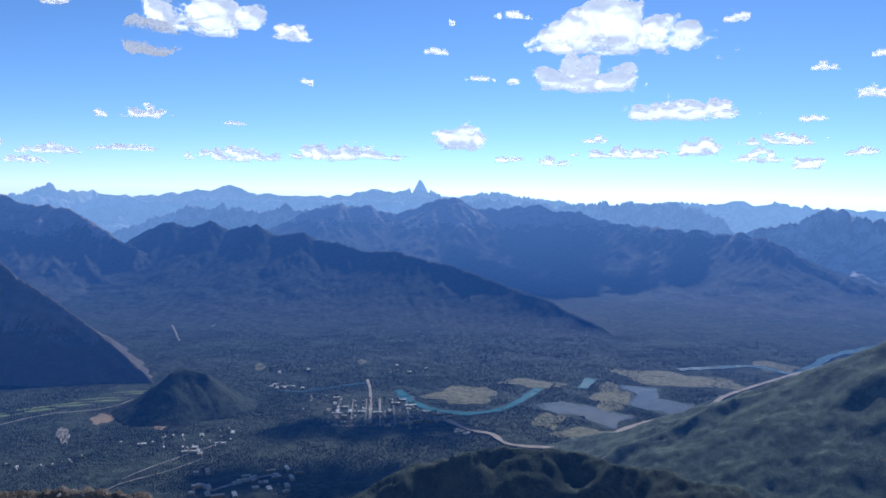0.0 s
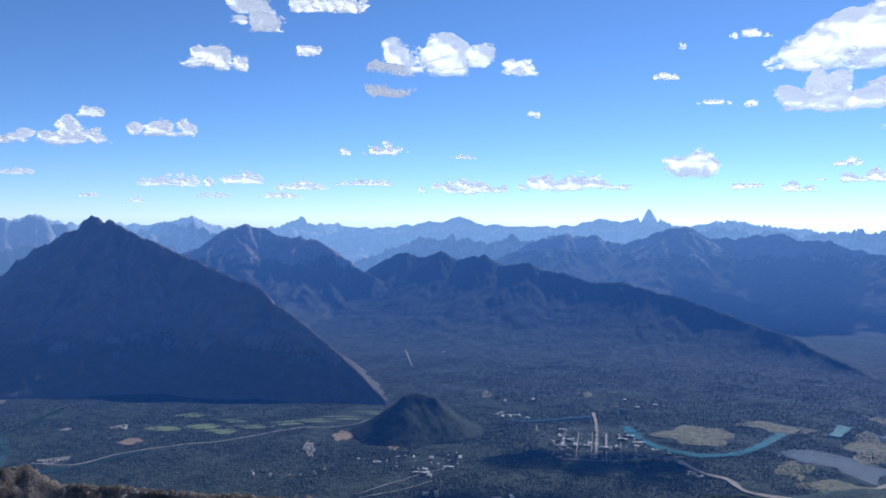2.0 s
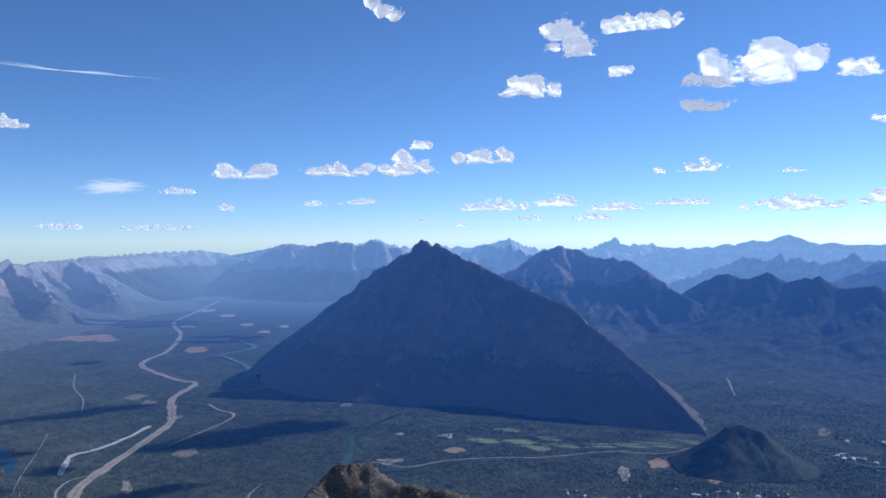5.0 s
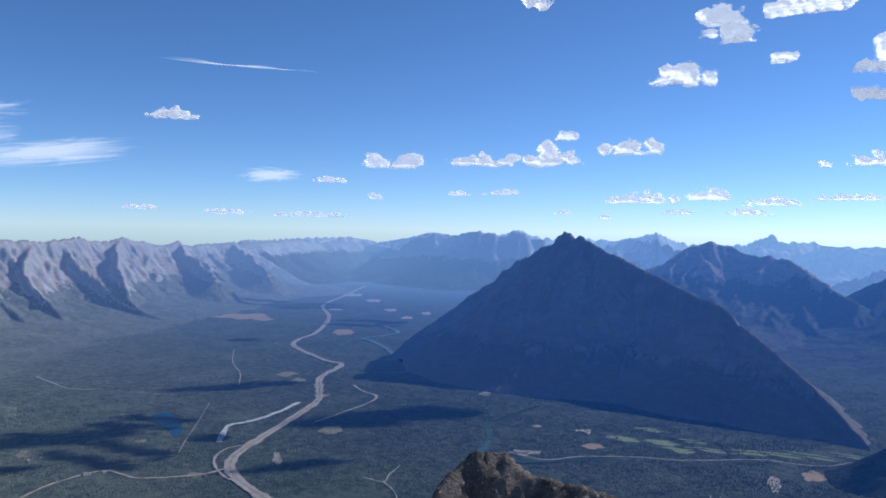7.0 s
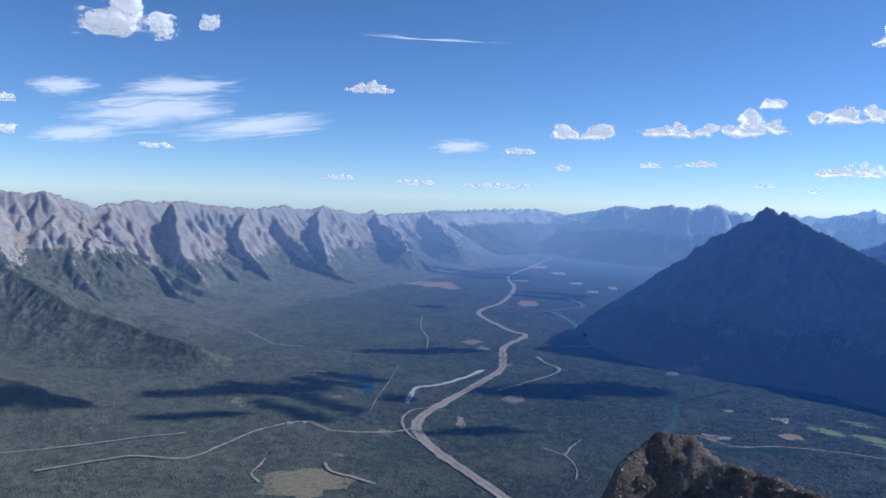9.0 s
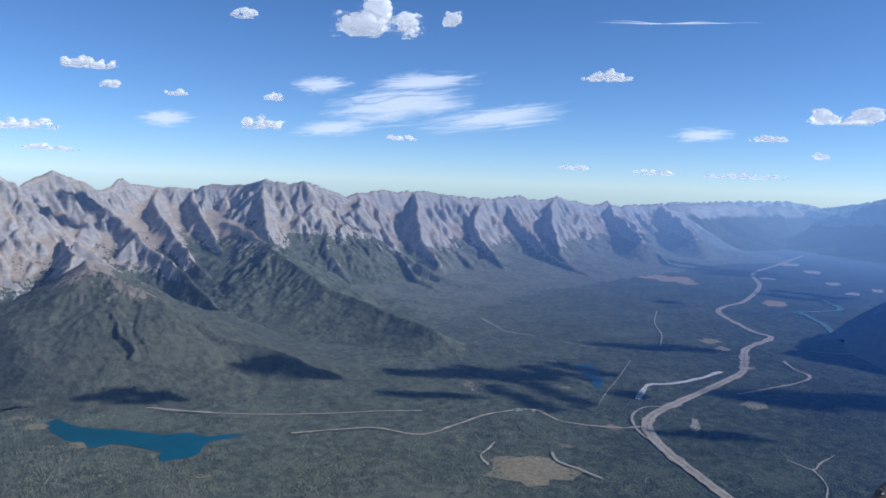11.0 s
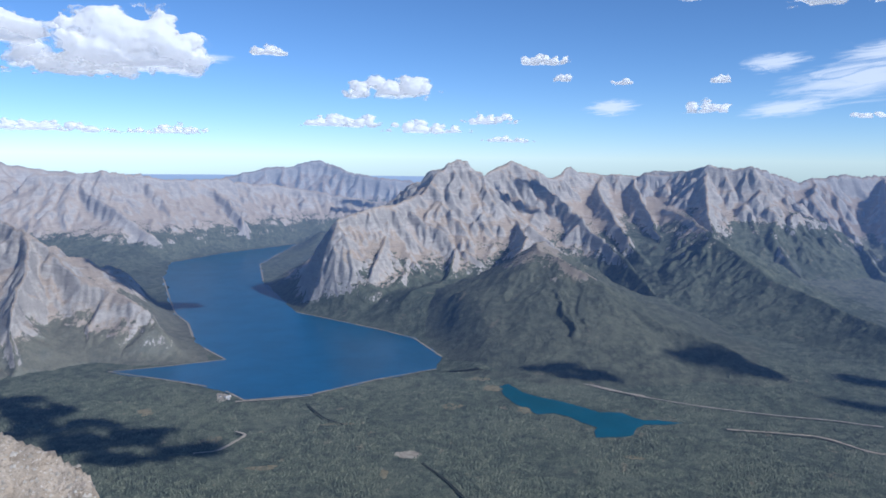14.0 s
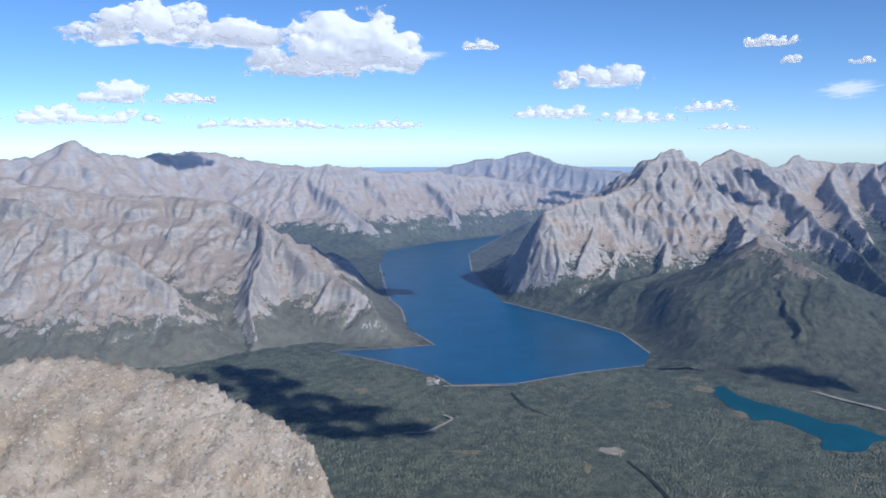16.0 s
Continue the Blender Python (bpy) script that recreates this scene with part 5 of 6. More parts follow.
# street blocks: azimuth, km, width, depth in km, houses, large buildings, heading
for az, km, wide, deep, homes, big, turn in (
        (4.95, 5.6, 0.66, 0.8, 146, 24, 6), (0.96, 5.5, 0.3, 0.4, 14, 12, 30), (8.69, 5.76, 0.34, 0.7, 36, 0, 8), (14.14, 4.3, 0.62, 0.4, 4, 26, 24),
        (17.27, 4.86, 0.22, 0.15, 6, 5, 10), (27.55, 4.94, 0.5, 0.16, 26, 0, 20), (21.59, 5.14, 0.24, 0.16, 10, 1, 15), (11.36, 6.41, 0.32, 0.2, 6, 7, 5),
        (10.76, 6.97, 0.44, 0.4, 9, 2, 12), (2.5, 6.95, 0.36, 0.3, 9, 4, 3), (-2.01, 5.15, 0.13, 0.1, 2, 4, 40), (17.5, 5.1, 0.46, 0.36, 24, 3, 12),
        (39.2, 6.4, 0.14, 0.12, 2, 5, 15), (127.2, 5.25, 0.1, 0.12, 4, 1, 60), (76.9, 5.9, 0.1, 0.1, 2, 0, 0), (73.2, 5.44, 0.16, 0.05, 5, 1, 0)):
    cols = max(2, int(wide / 0.055))
    for i in range(homes):
        u = (rnd.randrange(cols) + 0.5) / cols * wide - wide / 2 + rnd.gauss(0, 0.006)
        settle(HOMES, az, km, u, rnd.uniform(-deep / 2, deep / 2), turn + rnd.choice((0, 90)) + rnd.uniform(-4, 4))
    for i in range(big):
        settle(SHEDS, az, km, rnd.uniform(-wide / 2, wide / 2), rnd.uniform(-deep / 2, deep / 2), turn + rnd.choice((0, 90)))
for i in range(6):
    u = (i - 2.5) * 0.1
    ribbon("street", "pale street between rows of houses", [(4.95 + math.degrees(u / 5.2), 5.25), (4.95 + math.degrees(u / 5.9), 5.95)],
           0.007 if i != 2 else 0.014, 0.3, ROAD, "street", smooth=3)
ribbon("street", "wide main street of the town", [(5.16, 5.3), (5.13, 5.82), (5.19, 6.24), (5.41, 6.58)], 0.022, 0.34, ROAD, "street")
ribbon("street", "pale street crossing the town", [(8.5, 5.25), (4.0, 5.28), (0.5, 5.45), (-1.0, 5.5)], 0.015, 0.3, ROAD, "street")
ribbon("street", "pale street through the works yard", [(16.5, 4.2), (14.0, 4.32), (11.8, 4.4)], 0.02, 0.3, ROAD, "street")


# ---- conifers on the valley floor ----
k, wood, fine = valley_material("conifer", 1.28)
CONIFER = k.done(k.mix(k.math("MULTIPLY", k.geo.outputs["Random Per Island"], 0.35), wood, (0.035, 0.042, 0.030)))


def woods(label, az, km, count, seed, material):
    """Thousands of small ragged conifers joined in one mesh, with glades between them."""
    rs = np.random.RandomState(seed)
    a = rs.uniform(az[0], az[1], count) + rs.normal(0, 3.0, count)
    r = np.sqrt(rs.uniform(km[0] ** 2, km[1] ** 2, count)) * np.exp(rs.normal(0, 0.05, count))
    x, y = cart(a, r)
    keep = (fbm(x * 2.2, y * 2.2, 4) + rs.normal(0, 0.2, count) > -0.35) & (shore(x, y) > 0.03)
    for p in OPEN:
        u, v = cart(p[0], p[1])
        keep &= np.hypot(x - u, y - v) > 0.5 * min(p[2], p[3]) * 0.9
    for line, w in LINES:
        for (ax, ay), (bx, by) in zip(line[:-1], line[1:]):
            ex, ey = bx - ax, by - ay
            t = np.clip(((x - ax) * ex + (y - ay) * ey) / (ex * ex + ey * ey), 0, 1)
            keep &= np.hypot(x - ax - t * ex, y - ay - t * ey) > w * 0.5 + 0.006
    x, y = x[keep], y[keep]
    n = len(x)
    z = ground_height(x, y) * KM
    h = rs.uniform(0.42, 0.80, n) * (1 + 0.3 * fbm(x * 3, y * 3, 2))
    w = h * rs.uniform(0.34, 0.50, n)
    spin = rs.uniform(0, 6.28, n)
    co, sides = [], 4
    for j in range(sides):
        t = spin + 2 * np.pi * j / sides
        q = w * rs.uniform(0.7, 1.3, n)
        co.append(np.stack([x * KM + q * np.cos(t), y * KM + q * np.sin(t), z - 0.03 + h * rs.uniform(0, 0.15, n)], -1))
    co.append(np.stack([x * KM + rs.normal(0, 0.03, n), y * KM + rs.normal(0, 0.03, n), z + h], -1))
    co = np.stack(co, 1)
    tris = [(j, (j + 1) % sides, 4) for j in range(sides)]
    idx = (np.arange(n)[:, None, None] * 5 + np.array(tris)[None]).reshape(-1)
    me = bpy.data.meshes.new("forest")
    me.vertices.add(n * 5)
    me.vertices.foreach_set("co", co.astype(np.float32).ravel())
    me.loops.add(len(idx))
    me.loops.foreach_set("vertex_index", idx.astype(np.int32))
    me.polygons.add(len(idx) // 3)
    me.polygons.foreach_set("loop_start", np.arange(0, len(idx), 3, dtype=np.int32))
    me.update(calc_edges=True)
    me.materials.append(material)
    return tagged(new("forest", me), label, "forest", kind="stuff")


OPEN = [(72.42, 4.3, 0.49, 0.43), (113.77, 4.07, 0.13, 0.11), (127.4, 5.25, 0.1, 0.2), (57.35, 6.26, 0.18, 0.25), (107.57, 5.32, 0.14, 0.13),
        (66.9, 5.24, 0.15, 0.1), (132.65, 5.07, 0.09, 0.15), (4.95, 5.6, 0.75, 0.75), (4.95, 5.25, 0.6, 0.6), (4.95, 5.95, 0.6, 0.6), (2.5, 5.6, 0.4, 0.4), (7.6, 5.6, 0.4, 0.4), (0.96, 5.5, 0.2, 0.2), (8.69, 5.76, 0.2, 0.2), (14.14, 4.3, 0.5, 0.5),
        (-1.73, 6.1, 0.6, 0.6), (-6.72, 6.56, 0.4, 0.4), (-16.92, 7.09, 0.7, 0.7), (-11.34, 5.24, 0.4, 0.3), (-12.4, 6.3, 0.3, 0.5),
        (35.5, 6.25, 0.25, 0.25), (33.28, 6.18, 0.25, 0.25), (32.0, 6.05, 0.2, 0.2), (29.97, 6.08, 0.18, 0.18), (27.5, 6.12, 0.16, 0.16),
        (25.4, 6.16, 0.16, 0.16), (23.3, 6.24, 0.14, 0.14), (27.55, 4.94, 0.2, 0.2), (17.4, 5.1, 0.25, 0.25), (11.0, 6.7, 0.35, 0.35), (38.28, 5.96, 0.2, 0.2)]
LINES = [([cart(*p) for p in line], w) for line, w in (
    ([(55.0, 3.7), (57.91, 4.13), (60.49, 4.46), (63.51, 4.95), (64.48, 5.45), (62.35, 6.06), (58.66, 7.13)], 0.1),
    ([(90.64, 4.84), (86.52, 4.91), (84.36, 4.93), (81.0, 4.81), (78.69, 4.99), (76.73, 5.22), (74.34, 5.43), (72.51, 5.47), (70.65, 5.25),
      (68.15, 5.22), (64.89, 5.31)], 0.05),
    ([(104.77, 5.56), (101.45, 5.59), (98.09, 5.4), (93.43, 5.26), (87.97, 5.24), (81.01, 5.32)], 0.05),
    ([(129.5, 4.25), (127.79, 4.27), (126.49, 4.39), (125.85, 4.48)], 0.06),
    ([(71.22, 4.62), (69.32, 4.38), (67.43, 4.27)], 0.06), ([(115.4, 3.84), (114.76, 3.69), (113.69, 3.52)], 0.04),
    ([(112.73, 3.95), (111.07, 3.75), (109.83, 3.58)], 0.02), ([(126.48, 5.12), (120.96, 5.16)], 0.08),
    ([(3.1, 6.21), (2.25, 5.9), (0.98, 5.7), (-2.19, 5.58), (-5.52, 5.89), (-7.35, 6.42)], 0.09),
    ([(-0.51, 5.4), (-3.9, 5.11), (-9.34, 4.92), (-12.55, 5.27), (-17.22, 5.92), (-20.54, 6.69)], 0.06),
    ([(44.37, 5.66), (41.7, 5.51), (38.95, 5.65), (32.04, 5.76), (27.05, 5.97), (20.19, 6.48)], 0.05),
    ([(44.5, 5.45), (46.6, 5.47), (45.75, 6.01), (46.07, 6.45), (44.87, 6.68), (42.3, 7.21)], 0.07))]
woods("dense dark green conifer forest below the lake", (86, 152), (3.2, 6.0), 80000, 1, CONIFER)
woods("dense dark green conifer forest in the valley", (44, 86), (3.6, 8.4), 80000, 2, CONIFER)
woods("dark blue-green conifer forest round the town", (-34, 44), (4.0, 6.6), 80000, 3, CONIFER)
woods("dark blue-green conifer forest at the foot of the ridges", (-34, 44), (6.6, 9.0), 50000, 4, CONIFER)


# ---- clouds ----
k = Nodes("cloud_white", 1.0)
k.bsdf.inputs["Specular IOR Level"].default_value = 0.0
soft = k.n.new("ShaderNodeBsdfTranslucent")
soft.inputs[0].default_value = (0.95, 0.95, 0.96, 1)
half = k.n.new("ShaderNodeMixShader")
half.inputs[0].default_value = 0.5
k.put(k.bsdf.inputs["Base Color"], k.mix(k.noise(0.02, 4, 0.6), (0.60, 0.595, 0.585), (0.52, 0.52, 0.53)))
k.l.new(k.bump(k.noise(0.05, 4, 0.6), 6.0, 0.4), k.bsdf.inputs["Normal"])
k.l.new(k.bsdf.outputs[0], half.inputs[1])
k.l.new(soft.outputs[0], half.inputs[2])
lit = k.n.new("ShaderNodeEmission")          # glow added in place of sunlight scattered within the cloud
lit.inputs[0].default_value, lit.inputs[1].default_value = (1.0, 0.985, 0.965, 1), 0.28
both = k.n.new("ShaderNodeAddShader")
k.l.new(half.outputs[0], both.inputs[0])
k.l.new(lit.outputs[0], both.inputs[1])
tc, info, dense = k.n.new("ShaderNodeTexCoord"), k.n.new("ShaderNodeObjectInfo"), k.n.new("ShaderNodeAttribute")
dense.attribute_name = "body"
away = k.n.new("ShaderNodeVectorMath")
grain, spread = k.n.new("ShaderNodeAttribute"), k.n.new("ShaderNodeVectorMath")
grain.attribute_name = "grain"
spread.operation = "MULTIPLY"
k.l.new(tc.outputs["Generated"], spread.inputs[0])
k.l.new(grain.outputs["Fac"], spread.inputs[1])
k.l.new(spread.outputs[0], away.inputs[0])
k.l.new(k.math("MULTIPLY", info.outputs["Random"], 37.0), away.inputs[1])
torn = k.noise(1.6, 5, 0.6, vec=away.outputs[0], stretch=(1.6, 0.7, 1.0), warp=0.4)
torn = k.step(k.math("MULTIPLY_ADD", torn, 1.5, k.math("ADD", dense.outputs["Fac"], -0.85)), 0.16, 0.56)
clear = k.n.new("ShaderNodeBsdfTransparent")
thin = k.n.new("ShaderNodeMixShader")
k.l.new(k.math("MULTIPLY", torn, k.step(dense.outputs["Fac"], 0.0, 0.2)), thin.inputs[0])
k.l.new(clear.outputs[0], thin.inputs[1])
k.l.new(both.outputs[0], thin.inputs[2])
k.l.new(thin.outputs[0], k.n["Material Output"].inputs[0])
CLOUD = k.m


def cloud_mesh(w, h, wide, seed):
    """A billowing body of cloud, w to either side and h high: a front and a back that meet at a thin rim.
    The attribute body is how dense it is: none at the torn rim, most in the heart."""
    rnd = random.Random(seed)
    long = min(max(w / h, 0.55), 6.0)                    # half its length over its height
    nu, nv = int(min(110, 26 + 7 * wide)), int(min(44, 18 + 7 * wide / long))
    u, v = np.meshgrid(np.linspace(-1.15, 1.15, nu), np.linspace(-0.15, 1.15, nv), indexing="ij")
    px = u * long
    heap = 0.72 - 0.74 * np.hypot(u / 1.0, (v - 0.22) / (0.34 + 0.10 * fbm(px * 0.8 + seed, 0 * v, 3)))       # a low bank, with puffs heaped on it
    many = 2 + int(2.2 * long)
    for n in range(many):
        at = 0.72 * ((2 * n + 1) / many - 1) + rnd.uniform(-0.5, 0.5) / many
        size = (0.20 + 0.28 * (1 - abs(at) ** 1.4)) * rnd.uniform(0.55, 1.15)
        cv = rnd.uniform(0.20, 0.30) + rnd.random() ** 1.2 * max(0.0, 0.80 - size - 0.5 * abs(at))
        heap = np.maximum(heap, 1 - np.hypot((px - at * long) * 0.7, v - cv) / size)
    frill = fbm(px * 1.5 + seed * 3.1, v * 2.6 + seed, 5 if wide > 4 else 3, 0.6)
    body = (heap + 0.50 * frill) / 0.66
    body = np.minimum(body, (v - 0.03 - 0.08 * fbm(px * 0.9 + seed, 0 * v + 2.5, 3)) / 0.22)
    body = np.clip(body, 0, 1)
    body[0], body[-1], body[:, 0], body[:, -1] = 0, 0, 0, 0
    swell = body * (1.5 - 0.5 * body) * np.clip(0.75 + 0.5 * np.clip(heap, 0, 1) + 0.22 * frill, 0.1, 2)
    i = np.arange(nu * nv).reshape(nu, nv)
    quads = np.stack([i[:-1, :-1], i[1:, :-1], i[1:, 1:], i[:-1, 1:]], -1).reshape(-1, 4)
    co, faces = [], []
    for n, side in enumerate((-1.0, 1.0)):
        co.append(np.stack([u * w, side * (0.15 + swell) * min(0.42 * w, 0.8 * h), v * h], -1).reshape(-1, 3))
        faces.append(quads + n * nu * nv)
    co, faces = np.concatenate(co), np.concatenate(faces)
    dense = np.tile(body.ravel(), 2)
    faces = faces[dense[faces].max(1) > 0]
    me = bpy.data.meshes.new("cloud")
    me.vertices.add(len(co))
    me.vertices.foreach_set("co", co.astype(np.float32).ravel())
    me.loops.add(faces.size)
    me.loops.foreach_set("vertex_index", faces.ravel().astype(np.int32))
    me.polygons.add(len(faces))
    me.polygons.foreach_set("loop_start", np.arange(0, faces.size, 4, dtype=np.int32))
    me.polygons.foreach_set("use_smooth", np.ones(len(faces), bool))
    me.attributes.new("body", "FLOAT", "POINT").data.foreach_set("value", dense.astype(np.float32))
    me.attributes.new("grain", "FLOAT", "POINT").data.foreach_set("value", np.full(len(co), min(max(0.55 * wide, 0.8), 4.0), np.float32))
    me.update(calc_edges=True)
    me.materials.append(CLOUD)
    return me


def cloud(az, el, wide, tall, seed, nearest=9.0, label="white cumulus cloud with a ragged flat base"):
    """A cumulus cloud; its size in degrees as seen from the summit."""
    low = max(el - tall / 2, 0.5)
    far = min(max(1.5 / math.tan(radians(low)), nearest), 62.0) * KM
    ob = new("cloud", cloud_mesh(far * radians(wide) * 0.56, far * radians(tall) * 1.1, wide, seed))
    x, y = cart(az, far)
    ob.matrix_world = pose(x, y, EYE_Z + far * math.tan(radians(el - tall * 0.5)), 0, 0, az)
    return tagged(ob, label, "cloud", group="clouds in the sky")


def shade_cloud(az, km, wide, seed, height=3.4):
    """A cumulus added to the field so its shadow darkens the place (azimuth, km)."""
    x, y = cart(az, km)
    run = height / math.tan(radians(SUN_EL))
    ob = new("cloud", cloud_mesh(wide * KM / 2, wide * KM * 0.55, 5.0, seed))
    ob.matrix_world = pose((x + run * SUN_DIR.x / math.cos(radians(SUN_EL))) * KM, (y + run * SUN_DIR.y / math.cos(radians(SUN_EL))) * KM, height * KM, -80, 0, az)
    return tagged(ob, "white cumulus cloud added to shade the valley", "cloud", group="clouds in the sky")


# azimuth, elevation, width and height in degrees
BACKLIT = [
    (16.8, 11.81, 7.8, 3.44), (11.1, 10.92, 2.5, 1.54), (0.8, 10.05, 1.7, 0.65), (10.0, 7.61, 0.8, 0.7), (20.7, 5.05, 2.7, 1.07),
    (23.6, 4.78, 0.7, 0.66), (-12.5, 11.58, 12.0, 4.45), (-10.0, 8.51, 7.8, 2.82), (-16.6, 6.19, 8.2, 2.05), (-1.1, 3.98, 3.4, 2.35),
    (-10.8, 3.99, 1.7, 0.78), (-12.9, 3.09, 6.4, 1.11), (-18.0, 3.49, 3.2, 1.49), (-23.1, 3.97, 4.6, 0.91), (-21.7, 2.88, 2.8, 1.16),
    (-24.7, 2.42, 2.7, 1.12), (-28.0, 3.2, 2.3, 0.74), (-25.4, 8.63, 1.9, 0.57), (-28.2, 7.01, 1.7, 1.03), (-4.6, 2.48, 2.7, 0.66)]
BACKLIT_LOW = [
    (-7.8, 2.39, 2.7, 0.87), (14.6, 2.42, 6.3, 1.32), (7.2, 2.78, 7.6, 1.53), (-4.6, 12.66, 2.4, 0.93), (-2.4, 8.22, 1.9, 0.49),
    (-4.8, 8.01, 1.1, 0.65), (-24.8, 5.42, 1.7, 0.74), (-19.9, 12.06, 1.4, 0.89), (-29.1, 9.53, 1.6, 1.22), (14.9, 4.57, 1.7, 0.41),
    (-0.3, 12.03, 0.4, 0.73)]
MIDDLE = [
    (24.8, 15.12, 6.5, 1.4), (30.3, 14.7, 2.8, 1.8), (29.6, 13.65, 3.5, 1.65), (32.4, 11.04, 4.2, 1.95), (26.3, 11.89, 1.8, 1.13),
    (53.2, 5.1, 4.6, 1.77), (46.5, 5.22, 5.1, 1.28), (41.7, 5.46, 4.7, 1.65), (36.0, 6.15, 5.1, 1.56), (40.6, 6.96, 1.4, 1.19),
    (45.0, 2.89, 2.7, 0.66), (35.3, 2.52, 5.9, 1.03), (30.9, 2.93, 2.5, 1.4), (26.7, 2.37, 3.9, 0.91), (28.1, 1.65, 2.9, 0.7),
    (22.1, 2.64, 4.1, 0.62), (32.8, 1.58, 2.4, 0.41), (48.4, 2.75, 1.6, 0.5), (37.8, 1.19, 1.2, 0.41), (40.8, 1.47, 1.4, 0.37)]
VALLEY_SKY = [
    (68.5, 7.68, 3.1, 0.9), (57.7, 3.54, 2.5, 0.62), (54.6, 2.39, 1.2, 0.62), (70.6, 1.3, 2.4, 0.5), (65.1, 1.1, 3.3, 0.5),
    (59.2, 1.0, 5.8, 0.5), (85.2, 11.21, 7.1, 2.84), (79.7, 11.43, 1.2, 1.38), (83.2, 3.05, 2.3, 0.58), (92.1, 5.46, 0.8, 0.62)]
LAKE_SKY = [
    (93.0, 3.66, 3.0, 1.16), (104.2, 7.01, 3.6, 1.07), (102.9, 5.71, 1.4, 0.74), (98.8, 5.41, 1.8, 0.62), (115.0, 4.99, 6.1, 2.27),
    (118.7, 2.54, 5.8, 1.24), (112.8, 2.16, 5.6, 1.12), (107.9, 2.79, 4.1, 0.95), (123.8, 7.35, 2.2, 1.27), (106.6, 1.35, 3.8, 0.6),
    (92.4, 5.48, 1.4, 0.58), (94.2, 10.97, 1.8, 0.81), (144.0, 8.42, 12.9, 3.68), (134.1, 7.51, 14.8, 5.21), (136.0, 5.89, 7.9, 2.06),
    (148.7, 3.82, 3.8, 1.9), (144.1, 3.44, 4.1, 0.87), (150.6, 2.23, 10.5, 1.53), (139.4, 1.78, 10.8, 1.03), (130.3, 1.69, 5.7, 0.83)]
for i, c in enumerate(BACKLIT + BACKLIT_LOW + MIDDLE + VALLEY_SKY + LAKE_SKY):
    cloud(*c, 100 + i, 26.0 if c[0] < 20 else 9.0, "small white cumulus puff" if c[2] < 2.6 else "white cumulus cloud with a ragged flat base")


# thin, wind-drawn cloud: sheets that let the sky through
k = Nodes("thin_cloud", 1.0)
tc = k.n.new("ShaderNodeTexCoord")
sep = k.n.new("ShaderNodeSeparateXYZ")
k.l.new(tc.outputs["Generated"], sep.inputs[0])
ex = k.math("MULTIPLY_ADD", sep.outputs[0], 2.0, -1.0)
ez = k.math("MULTIPLY_ADD", sep.outputs[1], 2.0, -1.0)
lens = k.math("SUBTRACT", 1.0, k.math("SQRT", k.math("ADD", k.math("MULTIPLY", ex, ex), k.math("MULTIPLY", ez, ez))))
info, away = k.n.new("ShaderNodeObjectInfo"), k.n.new("ShaderNodeVectorMath")
k.l.new(tc.outputs["Generated"], away.inputs[0])
k.l.new(k.math("MULTIPLY", info.outputs["Random"], 29.0), away.inputs[1])
veil = k.noise(1.7, 7, 0.6, vec=away.outputs[0], stretch=(1.5, 4.5, 1.0), warp=0.8)
veil = k.math("MULTIPLY", k.step(k.math("MULTIPLY_ADD", veil, 1.5, k.math("MULTIPLY_ADD", lens, 1.1, -0.92)), 0.0, 0.75), k.step(lens, 0.0, 0.22))
# the veil's sunlit white is painted as emission
lit = k.n.new("ShaderNodeEmission")
lit.inputs[0].default_value, lit.inputs[1].default_value = (0.95, 0.97, 1.0, 1), 0.85
clear = k.n.new("ShaderNodeBsdfTransparent")
mx = k.n.new("ShaderNodeMixShader")
k.l.new(k.math("MULTIPLY", veil, 0.72), mx.inputs[0])
k.l.new(clear.outputs[0], mx.inputs[1])
k.l.new(lit.outputs[0], mx.inputs[2])
k.l.new(mx.outputs[0], k.n["Material Output"].inputs[0])
THIN = k.m


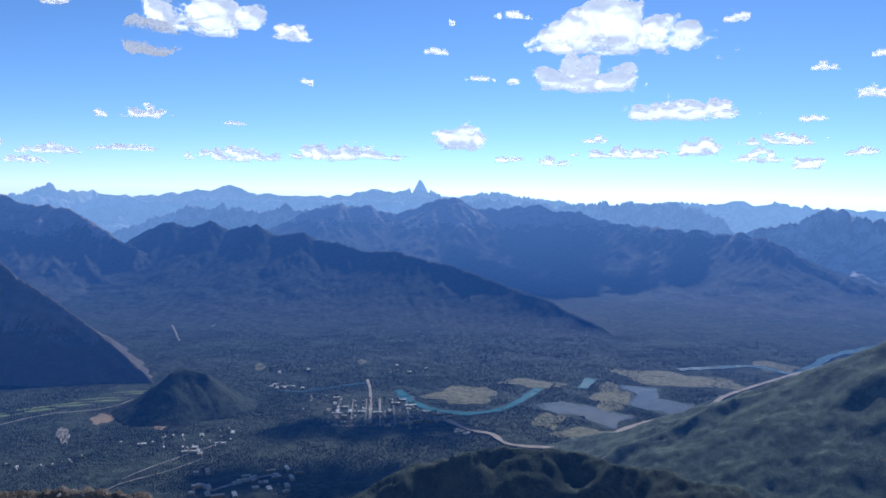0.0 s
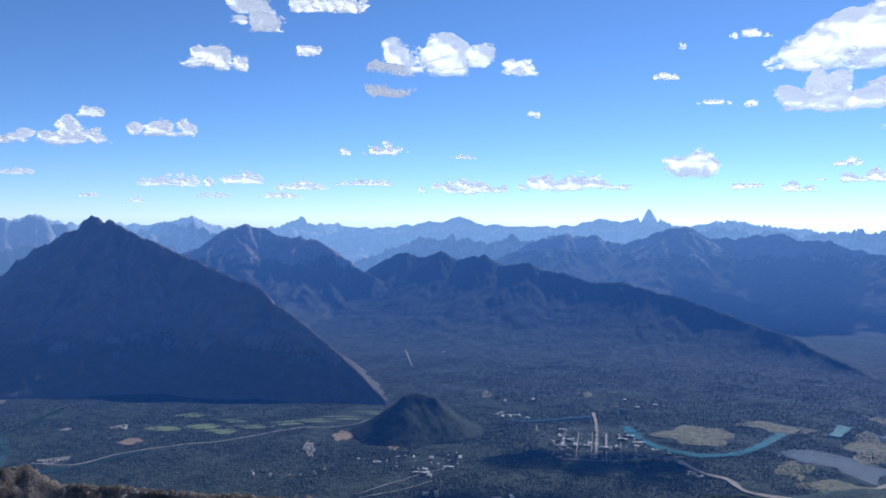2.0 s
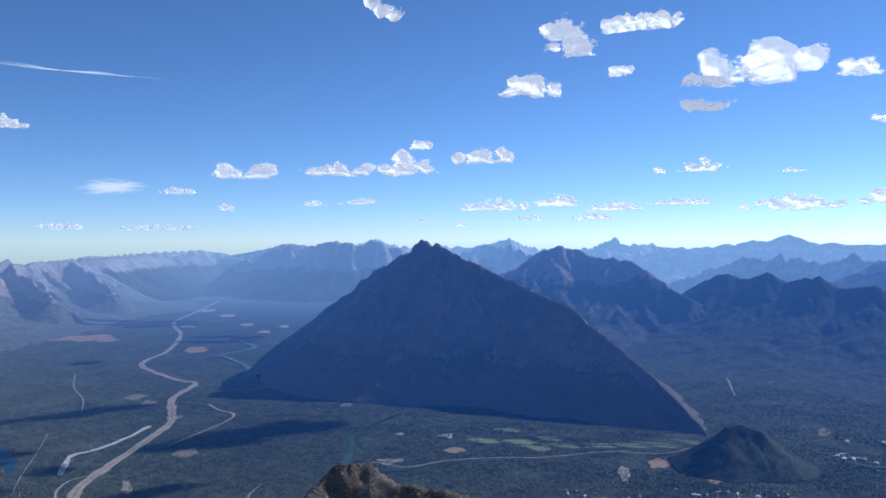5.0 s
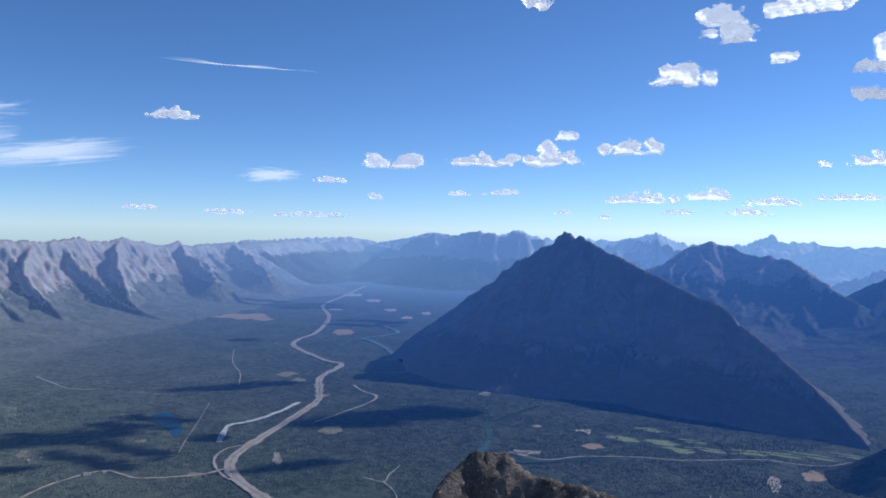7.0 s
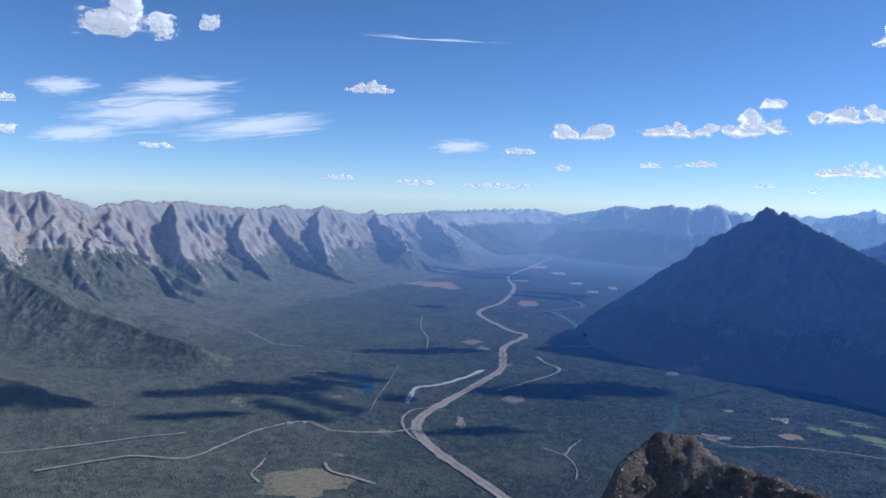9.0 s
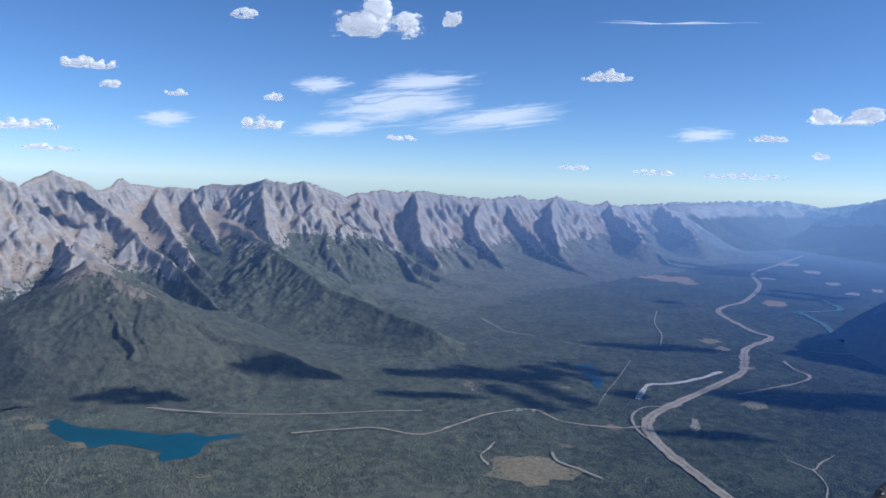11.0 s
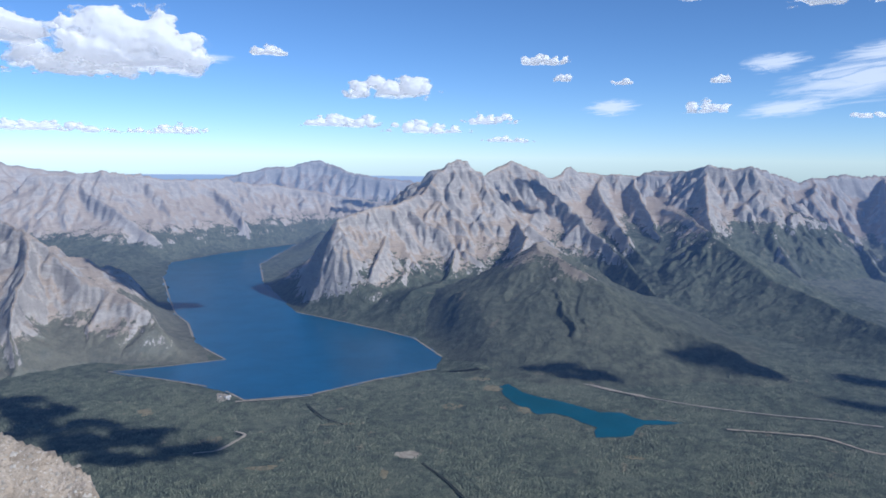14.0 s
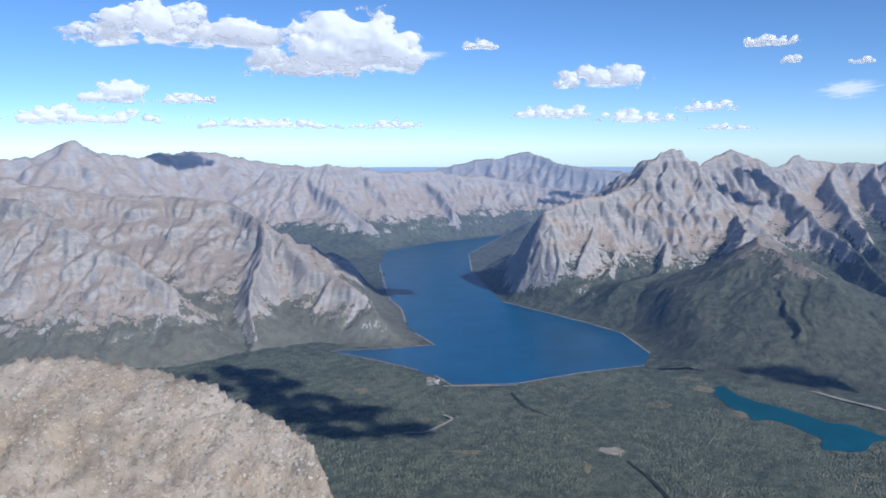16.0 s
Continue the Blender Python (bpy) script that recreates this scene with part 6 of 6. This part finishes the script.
def wisp(az, el, wide, tall, km, lean, seed):
    """A veil of high cloud, curved and uneven, lying aslant in the sky."""
    far = km * KM
    w, h = far * radians(wide) / 2, far * radians(tall) / 2
    bm = bmesh.new()
    nx, ny = 28, 10
    grid = [[bm.verts.new(((2 * i / nx - 1) * w, (2 * j / ny - 1) * h, 0.18 * w * noise.noise((i * 0.15 + seed, j * 0.2, 0)))) for j in range(ny + 1)] for i in range(nx + 1)]
    for i in range(nx):
        for j in range(ny):
            bm.faces.new((grid[i][j], grid[i + 1][j], grid[i + 1][j + 1], grid[i][j + 1]))
    me = bpy.data.meshes.new("wispy_cloud")
    bm.to_mesh(me)
    bm.free()
    me.polygons.foreach_set("use_smooth", np.ones(len(me.polygons), bool))
    me.materials.append(THIN)
    ob = new("wispy_cloud", me)
    x, y = cart(az, far)
    ob.matrix_world = pose(x, y, EYE_Z + far * math.tan(radians(el)), 90, 0, az) @ pose(0, 0, 0, 0, 0, lean)
    return tagged(ob, "thin veil of wind-drawn white cloud", "cloud", group="clouds in the sky")


wisp(88.9, 6.5, 5.5, 1.7, 30, 5, 3.0)
wisp(81.5, 7.0, 10.5, 2.2, 31, 5, 4.0)
wisp(83.4, 5.3, 14.0, 3.6, 32, 8, 8.0)
wisp(88.0, 3.5, 8.0, 1.6, 33, 7, 15.0)
wisp(76.4, 4.6, 14.5, 2.4, 34, 8, 5.0)
wisp(61.9, 3.73, 5.6, 1.4, 40, 2, 9.0)
wisp(128.0, 6.5, 5.0, 1.0, 34, 3, 11.0)
wisp(99.5, 3.6, 5.0, 1.6, 36, 5, 13.0)
# a contrail, made as one long thin wisp
wisp(64.0, 11.2, 13.0, 0.10, 40, -1.5, 23.0)

# clouds added to throw shade on chosen ground
shade_cloud(141.0, 5.3, 0.7, 301)
shade_cloud(137.5, 4.6, 0.8, 302)
shade_cloud(133.0, 4.3, 0.75, 303)
shade_cloud(50.0, 6.6, 0.8, 304)
shade_cloud(102.0, 5.6, 0.5, 305)
shade_cloud(133.6, 8.7, 1.5, 306, 3.6)
# these are set high enough to stay unseen, added only for their shadows
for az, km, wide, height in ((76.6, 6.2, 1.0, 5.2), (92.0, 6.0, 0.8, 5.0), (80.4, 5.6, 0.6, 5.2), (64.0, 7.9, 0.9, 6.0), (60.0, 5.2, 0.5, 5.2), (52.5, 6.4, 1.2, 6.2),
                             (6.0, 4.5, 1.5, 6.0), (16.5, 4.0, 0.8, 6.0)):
    shade_cloud(az, km, wide, 310 + int(az), height)
